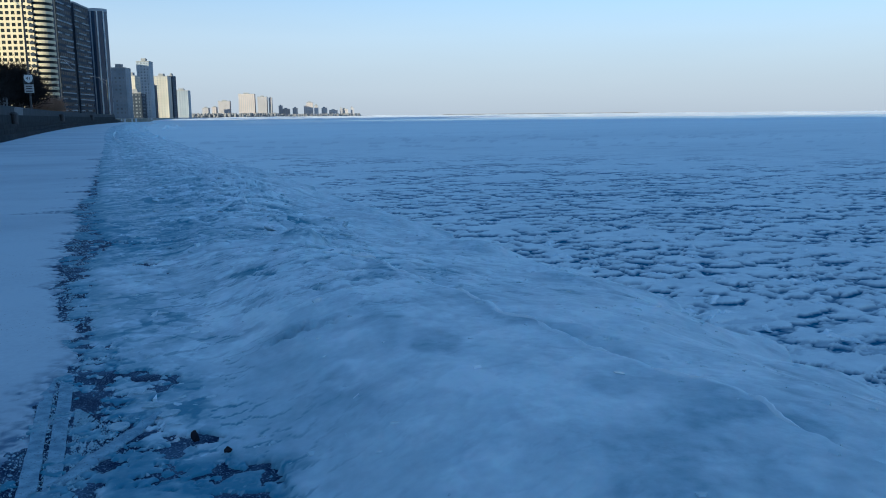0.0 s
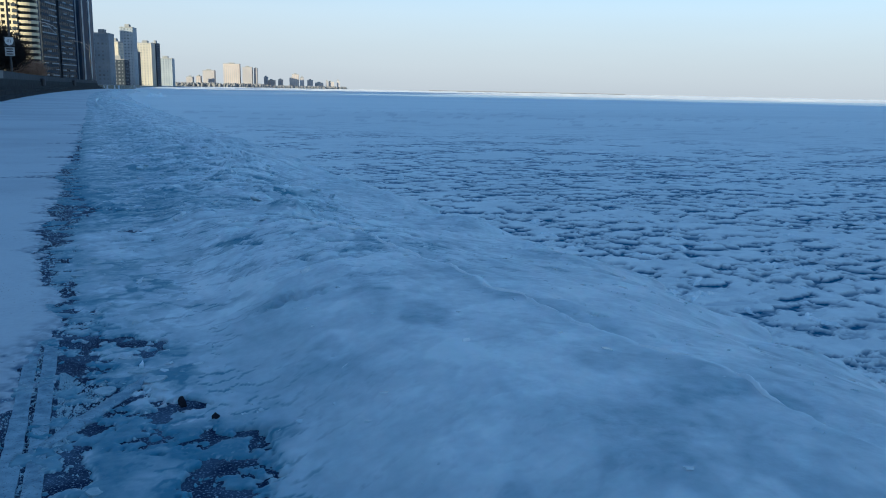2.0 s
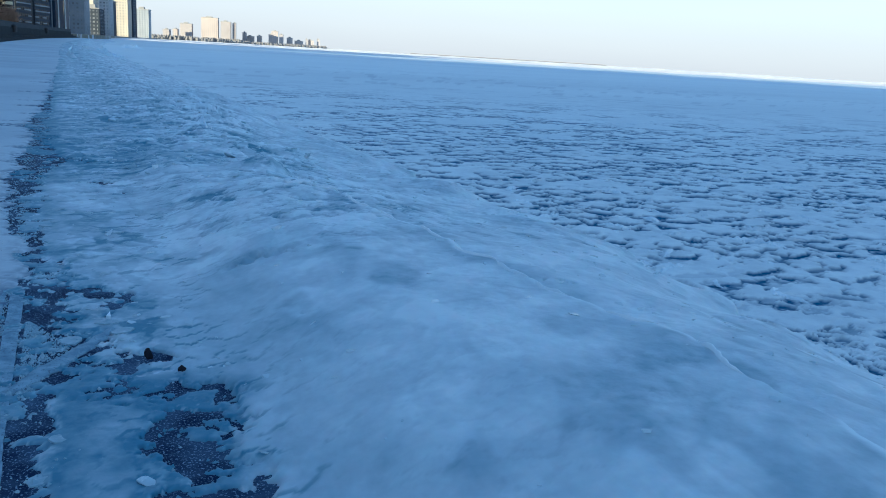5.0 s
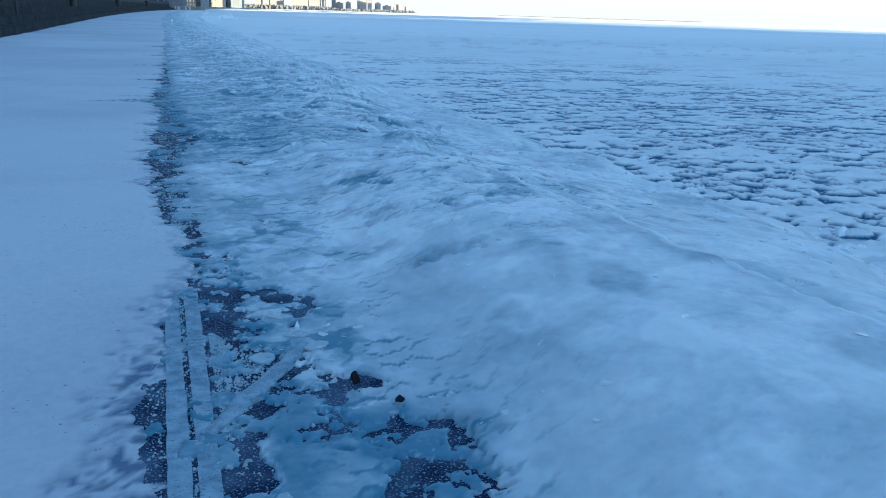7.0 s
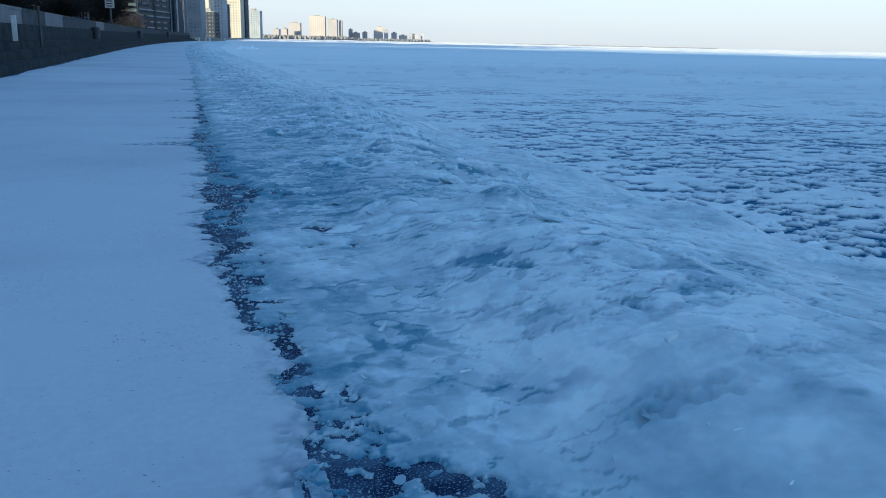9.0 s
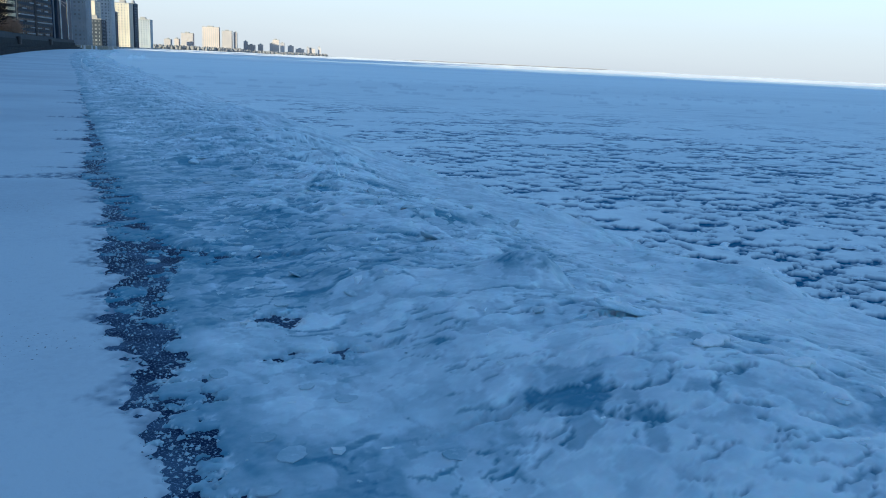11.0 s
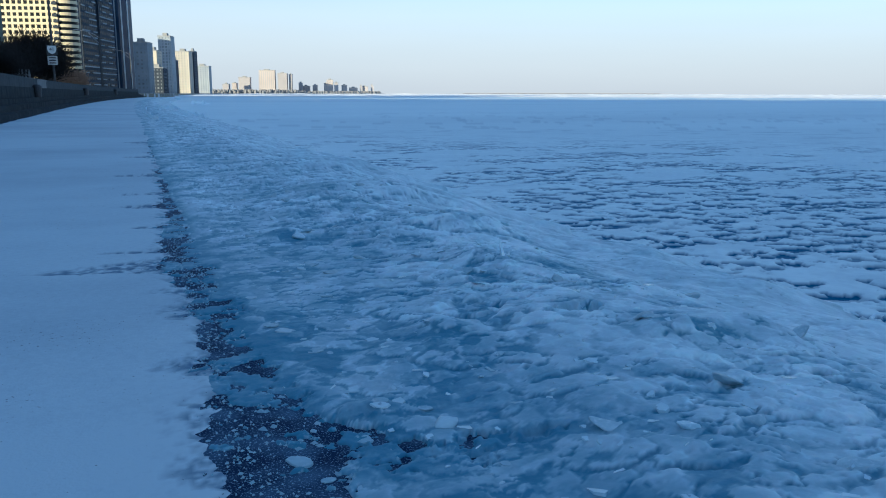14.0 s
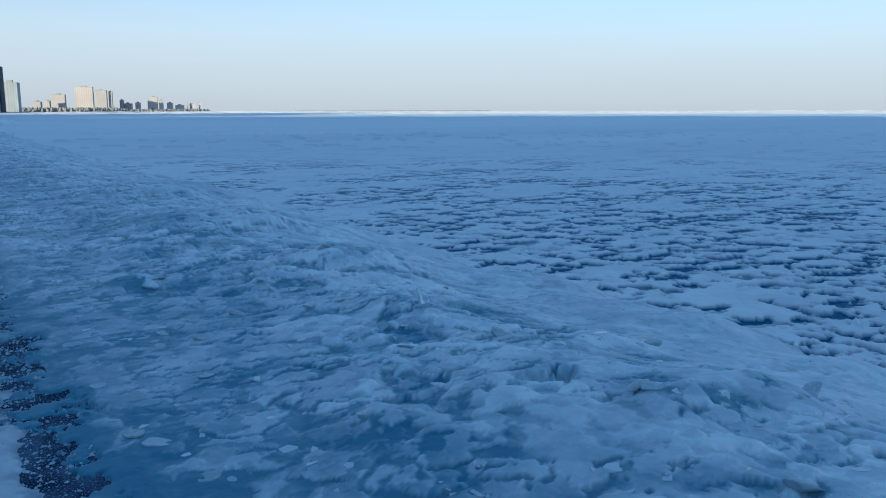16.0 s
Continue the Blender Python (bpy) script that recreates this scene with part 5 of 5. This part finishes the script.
me = bpy.data.meshes.new("ice_flakes")
me.from_pydata(verts_all, [], faces_all)
me.materials.append(M_FLAKE)
ob = new("ice_flakes", me)
ob.parent = shelf
tagged(ob, kind="stuff")
# crumbs of ice along the ragged edge
bm = bmesh.new()
for k in range(9000):
    y_ = 1.8 + 20 * rng.random() ** 1.3
    x_ = 0.10 + abs(rng.gauss(0, 0.24)) - 0.12 * rng.random()
    if k < 1500:
        y_ = rng.uniform(3.1, 4.1)
        x_ = 0.10 + rng.random() ** 1.4 * 0.24 * max(0.1, 1 - abs(y_ - 3.6) / 0.55)
    elif k < 1900:
        y_ = rng.uniform(1.8, 5.1)
        x_ = rng.gauss(-0.115, 0.03)
    elif k < 2300:
        y_ = rng.uniform(1.8, 5.1)
        x_ = rng.gauss(-0.009, 0.012)
    elif k < 5200:
        y_ = rng.uniform(4.8, 17.0)
        x_ = rng.gauss(-0.06, 0.10)
    elif noise.noise(Vector((x_ * 3.5, y_ * 3.5, 4.0))) < 0.05:
        continue
    s_ = 0.003 + 0.007 * rng.random() ** 2 if k < 2300 else 0.003 + 0.010 * rng.random() ** 2 if k < 5200 else 0.004 + 0.018 * rng.random() ** 3
    z_ = 0.006
    h_ = rng.uniform(0.25, 0.7) * s_
    q = rng.uniform(0, 6.28)
    base = [bm.verts.new((x_ + s_ * rng.uniform(0.5, 1.4) * math.cos(q + k2 * 1.571), y_ + s_ * rng.uniform(0.5, 1.4) * math.sin(q + k2 * 1.571), z_ - 0.004)) for k2 in range(4)]
    tip = bm.verts.new((x_ + rng.uniform(-0.3, 0.3) * s_, y_, z_ + h_))
    for i in range(4):
        bm.faces.new((base[i], base[(i + 1) % 4], tip))
tagged(new("ice_crumbs", finish("ice_crumbs", bm, M_SLAB)), "scattered crumbs of ice along the wet edge", "ice crumbs", kind="stuff")
# pale smooth ribbon of ice across the edge, and the thin slab over the dark hollow farther on
def ice_sheet_strip(name, pts, half, thick, seed, lift, mat, label):
    rng_ = random.Random(seed)
    ground = [max(0.004, shelf_height(*p)) for p in pts]
    bm = bmesh.new()
    rows = []
    n = 14
    for k in range(n + 1):
        f = k / n
        x = pts[0][0] + (pts[1][0] - pts[0][0]) * f
        y = pts[0][1] + (pts[1][1] - pts[0][1]) * f
        d = Vector((pts[1][0] - pts[0][0], pts[1][1] - pts[0][1], 0)).normalized()
        across = Vector((-d.y, d.x, 0))
        w = half * (0.35 + 0.65 * math.sin(math.pi * min(0.97, f + 0.06)) ** 0.5) * rng_.uniform(0.8, 1.2)
        z = (max(0.004, shelf_height(x, y)) if lift < 0.03 else ground[0] + (ground[1] - ground[0]) * f + 0.02 * (1 - f)) + lift
        p = Vector((x, y, z))
        rows.append([bm.verts.new(p + across * (s * w * rng_.uniform(0.9, 1.1)) + Vector((0, 0, h))) for s, h in ((-1, -thick), (-0.8, thick * 0.6), (0, thick), (0.8, thick * 0.6), (1, -thick))])
    for a0, b0 in zip(rows, rows[1:]):
        for i in range(4):
            bm.faces.new((a0[i], b0[i], b0[i + 1], a0[i + 1]))
        bm.faces.new((a0[4], b0[4], b0[0], a0[0]))
    bm.faces.new(rows[0])
    bm.faces.new(rows[-1][::-1])
    bmesh.ops.recalc_face_normals(bm, faces=bm.faces[:])
    tagged(new(name, finish(name, bm, mat, True)), label, "ice sheet")


ice_sheet_strip("ice_ribbon", ((0.06, 3.16), (0.50, 3.85)), 0.05, 0.008, 5, 0.0, M_KERB, "pale smooth ribbon of ice over the wet edge")
ice_sheet_strip("ice_slab", ((2.13, 7.66), (2.52, 7.58)), 0.075, 0.012, 6, 0.035, M_CHUNK, "thin white slab over a dark hollow")
ice_sheet_strip("ice_slab", ((2.14, 6.90), (2.38, 6.98)), 0.05, 0.010, 7, 0.01, M_RIM, "thin white slab frozen into the shelf")
ice_sheet_strip("ice_slab", ((2.30, 6.55), (2.55, 6.62)), 0.04, 0.010, 8, 0.01, M_RIM, "thin white slab frozen into the shelf")
# slabs round the hollow
def ice_slab(seed, sx, sy, sz):
    rng_ = random.Random(seed)
    bm = bmesh.new()
    add_box(bm, -sx / 2, sx / 2, -sy / 2, sy / 2, -sz / 2, sz / 2)
    for v in bm.verts:
        v.co += Vector((rng_.uniform(-0.14, 0.14) * sx, rng_.uniform(-0.14, 0.14) * sy, rng_.uniform(-0.1, 0.1) * sz))
    bmesh.ops.subdivide_edges(bm, edges=bm.edges[:], cuts=2, use_grid_fill=True)
    for v in bm.verts:
        v.co += v.co.normalized() * 0.012 * noise.noise(v.co * 14 + Vector((seed, 0, 0)))
    bmesh.ops.bevel(bm, geom=[e_ for e_ in bm.edges if e_.is_manifold and e_.calc_face_angle() > 0.9], offset=0.006, segments=1, affect="EDGES")
    return finish("ice_slab", bm, M_SLAB)


for k, (dx, dy, dz, rx, ry, rz, sx, sy, sz) in enumerate(((0.0, 0.02, -0.12, 10, 4, 5, 0.36, 0.13, 0.05),)):
    ob = new("ice_slab", ice_slab(400 + k, sx, sy, sz))
    ob.matrix_basis = pose(1.47 + dx, 4.55 + dy, shelf_height(1.47, 4.76) + dz, rx, ry, rz)
    tagged(ob, "grey translucent slab beside a hollow in the ice", "ice slab", "slabs round the hollow")
# thin white lip along the shelf's crest, standing for light through its edge, broken into lengths
rng = random.Random(63)
y_ = 1.9
while y_ < 8.2:
    run = rng.uniform(0.18, 0.7)
    bm = bmesh.new()
    ring = None
    n = max(4, int(run / 0.035))
    for k in range(n + 1):
        y2_ = y_ + run * k / n
        x_ = 2.72
        for _ in range(4):
            x_ = 2.725 - float(crest_shift(np.array([x_]), np.array([y2_]))[0])
        taper = min(1.0, k / 2.0, (n - k) / 2.0)
        z_ = shelf_height(x_, y2_)
        w_, h_ = 0.004 + 0.014 * taper * rng.uniform(0.6, 1.3), 0.002 + 0.014 * taper * rng.uniform(0.4, 1.3)
        now = [bm.verts.new(c) for c in ((x_ - w_, y2_, z_ - 0.012), (x_ - w_ * 0.3, y2_, z_ + h_), (x_ + w_ * 0.5, y2_, z_ + h_ * 0.8), (x_ + w_, y2_, z_ - 0.03))]
        if ring:
            for i in range(3):
                bm.faces.new((ring[i], now[i], now[i + 1], ring[i + 1]))
        ring = now
    bmesh.ops.recalc_face_normals(bm, faces=bm.faces[:])
    tagged(new("ice_lip", finish("ice_lip", bm, M_FROST, True)), "thin white lip standing for the lit edge of the crest", "ice lip", "lips of the crest")
    y_ += run + (rng.uniform(0.05, 0.5) if rng.random() < 0.75 else 0.0)
# upright blade of clear ice and loose shards
for x_, y_, h_, w_, tilt, turn in ((2.37, 13.0, 0.17, 0.035, -18, 20), (2.45, 13.05, 0.05, 0.09, 60, 60), (1.2, 8.8, 0.04, 0.08, 75, 40), (1.62, 4.98, 0.035, 0.05, 60, 10), (2.55, 8.05, 0.05, 0.12, 70, 20),
                                   (0.50, 4.05, 0.03, 0.06, 72, 80), (0.60, 6.05, 0.05, 0.04, 60, 50)):
    bm = bmesh.new()
    v = [bm.verts.new(c) for c in ((-w_ / 2, -0.012, -0.04), (w_ / 2, -0.012, -0.04), (w_ / 2, 0.012, -0.04), (-w_ / 2, 0.012, -0.04), (-w_ * 0.25, 0, h_ * 0.8), (w_ * 0.05, 0.004, h_))]
    for f in ((0, 1, 5, 4), (2, 3, 4, 5), (1, 2, 5), (3, 0, 4), (3, 2, 1, 0)):
        bm.faces.new([v[i] for i in f])
    ob = new("ice_shard", finish("ice_shard", bm, M_RIM))
    ob.matrix_basis = pose(x_, y_, max(0.0, shelf_height(x_, y_)) + 0.01, 0, tilt, turn)
    tagged(ob, "glassy shard of ice stuck upright", "ice shard", "ice shards")
# white slivers placed to stand for glints of sky on the ice
rng = random.Random(88)
slivers = []
for k in range(6):
    bm = bmesh.new()
    l_, w_ = rng.uniform(0.04, 0.09), rng.uniform(0.006, 0.014)
    v = [bm.verts.new(c) for c in ((-l_, -w_, -0.01), (l_, -w_ * 0.4, -0.01), (l_ * 0.8, w_, -0.01), (-l_ * 0.9, w_, -0.01), (-l_ * 0.8, 0, w_ * 1.2), (l_ * 0.7, 0.1 * w_, w_ * 1.6))]
    for f in ((0, 1, 5, 4), (2, 3, 4, 5), (1, 2, 5), (3, 0, 4), (3, 2, 1, 0)):
        bm.faces.new([v[i] for i in f])
    slivers.append(finish("glint_sliver", bm, M_FROST))
for k in range(84):
    y_ = rng.uniform(3.0, 15.0)
    x_ = rng.uniform(1.3, 3.3) if k % 3 else rng.uniform(0.4, 1.5)
    ob = new("glint_sliver", slivers[k % 6])
    s_ = rng.uniform(0.2, 0.55)
    ob.matrix_basis = Matrix.LocRotScale((x_, y_, shelf_height(x_, y_) + 0.002), Euler((rng.uniform(-0.2, 0.2), rng.uniform(-0.25, 0.25), rng.gauss(0, 0.45))), (s_, s_, s_))
    tagged(ob, "thin white sliver standing for a glint on the shelf", "ice sliver", "ice slivers")
for x_, y_, s_, h_ in ((0.64, 3.43, 0.022, 0.036), (0.76, 3.19, 0.02, 0.018)):
    me = ice_block(int(x_ * 100), s_, s_ * 0.8, h_, "stone", M_STONE)
    ob = new("stone", me)
    ob.location = (x_, y_, max(0.0, shelf_height(x_, y_)) + h_ * 0.45)
    tagged(ob, "dark stone on the frozen edge", "stone", "stones")

# ---- far ice: wind-piled ridges on the sunlit lake, the bank at the promenade's end ----
def ridge_line(bm, pts, half, height, rng, spacing, rough=0.35):
    """A low broken ridge along a line of places."""
    rows = []
    for (x0, y0, z0), (x1, y1, z1) in zip(pts, pts[1:]):
        n = max(2, int(math.hypot(x1 - x0, y1 - y0) / spacing))
        for k in range(n):
            f = k / n
            rows.append((x0 + (x1 - x0) * f, y0 + (y1 - y0) * f, z0 + (z1 - z0) * f))
    ring = None
    total = len(rows)
    for k, (x, y, z) in enumerate(rows):
        taper = min(1.0, k / 3, (total - 1 - k) / 3)
        h = height * taper * rng.uniform(rough, 1.15)
        w = half * (0.4 + 0.6 * taper)
        now = [bm.verts.new((x, y - w, z)), bm.verts.new((x + rng.uniform(-0.2, 0.2) * half, y - w * rng.uniform(0.1, 0.5), z + h)),
               bm.verts.new((x, y + w * 0.6, z + h * 0.7)), bm.verts.new((x, y + w, z))]
        if ring:
            for i in range(3):
                bm.faces.new((ring[i], now[i], now[i + 1], ring[i + 1]))
        ring = now


rng = random.Random(41)
bm = bmesh.new()
for k in range(440):
    az = rng.uniform(4, 64)
    dist = 620 * (4.0 ** (rng.random() ** 1.3))
    span = dist * rng.uniform(0.10, 0.5)
    x_, y_, _ = at_bearing(az, dist)
    turn = radians(rng.uniform(-14, 14))
    pts = [(x_ - span / 2 * math.cos(turn), y_ - span / 2 * math.sin(turn), LAKE - 0.02), (x_, y_ + rng.uniform(-0.02, 0.02) * span, LAKE - 0.02),
           (x_ + span / 2 * math.cos(turn), y_ + span / 2 * math.sin(turn), LAKE - 0.02)]
    ridge_line(bm, pts, dist * 0.004, dist * rng.uniform(0.0004, 0.0010), rng, dist * 0.012)
bmesh.ops.recalc_face_normals(bm, faces=bm.faces[:])
tagged(new("far_ice_ridges", finish("far_ice_ridges", bm, M_FARSNOW)), "sunlit white ice ridges far out on the lake", "ice ridges", kind="stuff")
bm = bmesh.new()
def on_shelf(*places):
    return [(x, y, max(shelf_height(x - float(bend(y)), y), LAKE) - 0.03) for x, y in places]


ridge_line(bm, on_shelf((1.19, 53.8), (0.88, 56.5), (0.80, 64.6), (0.98, 78), (1.3, 88)), 0.16, 0.30, rng, 0.5, 0.6)
ridge_line(bm, on_shelf((2.2, 96), (3.6, 85.8), (4.0, 75), (5.07, 69)), 0.35, 0.34, rng, 0.4, 0.5)
bmesh.ops.recalc_face_normals(bm, faces=bm.faces[:])
# the bank's strong white stands for sunlight on it
tagged(new("snow_bank", finish("snow_bank", bm, M_FROST)), "hooked white snow bank where the promenade bends", "snow bank")
bm = bmesh.new()
ridge_line(bm, [(11.4, 187, -0.9), (13, 191, -0.9), (15, 190, -0.9), (17, 192, -0.9)], 0.5, 0.9, rng, 0.7, 0.25)
bmesh.ops.recalc_face_normals(bm, faces=bm.faces[:])
tagged(new("ice_mound", finish("ice_mound", bm, M_FROST)), "jagged white ice mound at the water's edge", "ice mound")


# ---- raised rims of the jammed floes ----
def rim_shape(seed):
    """Vertices and faces of one curved, ragged, frosted floe rim lying along x."""
    rng = random.Random(seed)
    n, length, bend = 15, rng.uniform(0.35, 0.8), rng.uniform(-0.5, 0.5)
    verts, faces = [], []
    for k in range(n):
        f = k / (n - 1) * 2 - 1
        taper = max(0.12, 1 - abs(f) ** 2.2)
        cx, cy = f * length / 2, bend * length * (f * f - 0.3) * 0.5 + rng.uniform(-0.015, 0.015)
        half = 0.045 * taper * rng.uniform(0.55, 1.4)
        top = 0.062 * taper * rng.uniform(0.6, 1.3)
        for side, up in ((-1.0, -0.2), (-0.85, 0.55), (-0.1, 1.0), (0.7, 0.75), (1.0, -0.2)):
            verts.append((cx + rng.uniform(-0.01, 0.01), cy + side * half * rng.uniform(0.8, 1.25), up * top))
        if k:
            for i in range(4):
                a0, b0 = (k - 1) * 5 + i, k * 5 + i
                faces.append((a0, b0, b0 + 1, a0 + 1))
    return verts, faces


rim_shapes = [rim_shape(900 + k) for k in range(14)]
rim_meshes = []
for verts, faces in rim_shapes:
    me = bpy.data.meshes.new("floe_rim")
    me.from_pydata(verts, [], faces)
    me.materials.append(M_RIM)
    rim_meshes.append(me)
rng = random.Random(314)


def rim_place(x0, x1, y0, y1):
    while True:
        x, y = rng.uniform(x0, x1), rng.uniform(y0, y1)
        if noise.noise(Vector((x * 0.55, y * 0.8, 2.0))) > -0.25:
            return x, y, rng.uniform(0, math.tau), rng.uniform(0.4, 0.95)


for k in range(290):
    x, y, turn, size = rim_place(5.7, 15.0, 0.0, 14.0)
    ob = new("floe_rim", rim_meshes[k % 14])
    ob.parent = lake
    ob.matrix_basis = Matrix.LocRotScale((x, y, LAKE + 0.02), Euler((0, 0, turn)), (size, size, size * rng.uniform(0.7, 1.3)))
verts_all, faces_all = [], []
for k in range(350):
    far = 14 + 28 * rng.random() ** 0.8
    az = radians(rng.uniform(8, 80))
    x, y = far * math.sin(az), 2 + far * math.cos(az)
    if x < 5.8:
        continue
    turn, size = rng.uniform(0, math.tau), rng.uniform(0.5, 1.1)
    shape = rim_shapes[k % 14]
    base = len(verts_all)
    c, d = math.cos(turn) * size, math.sin(turn) * size
    flat = 0.75 * size * (1.0 - 0.6 * max(0.0, (far - 22) / 20))
    verts_all += [(x + vx * c - vy * d, y + vx * d + vy * c, LAKE + 0.02 + vz * flat) for vx, vy, vz in shape[0]]
    faces_all += [tuple(base + i for i in f) for f in shape[1]]
me = bpy.data.meshes.new("floe_rims")
me.from_pydata(verts_all, [], faces_all)
me.materials.append(M_RIM)
ob = new("floe_rims", me)
ob.parent = lake
tagged(ob, kind="stuff")
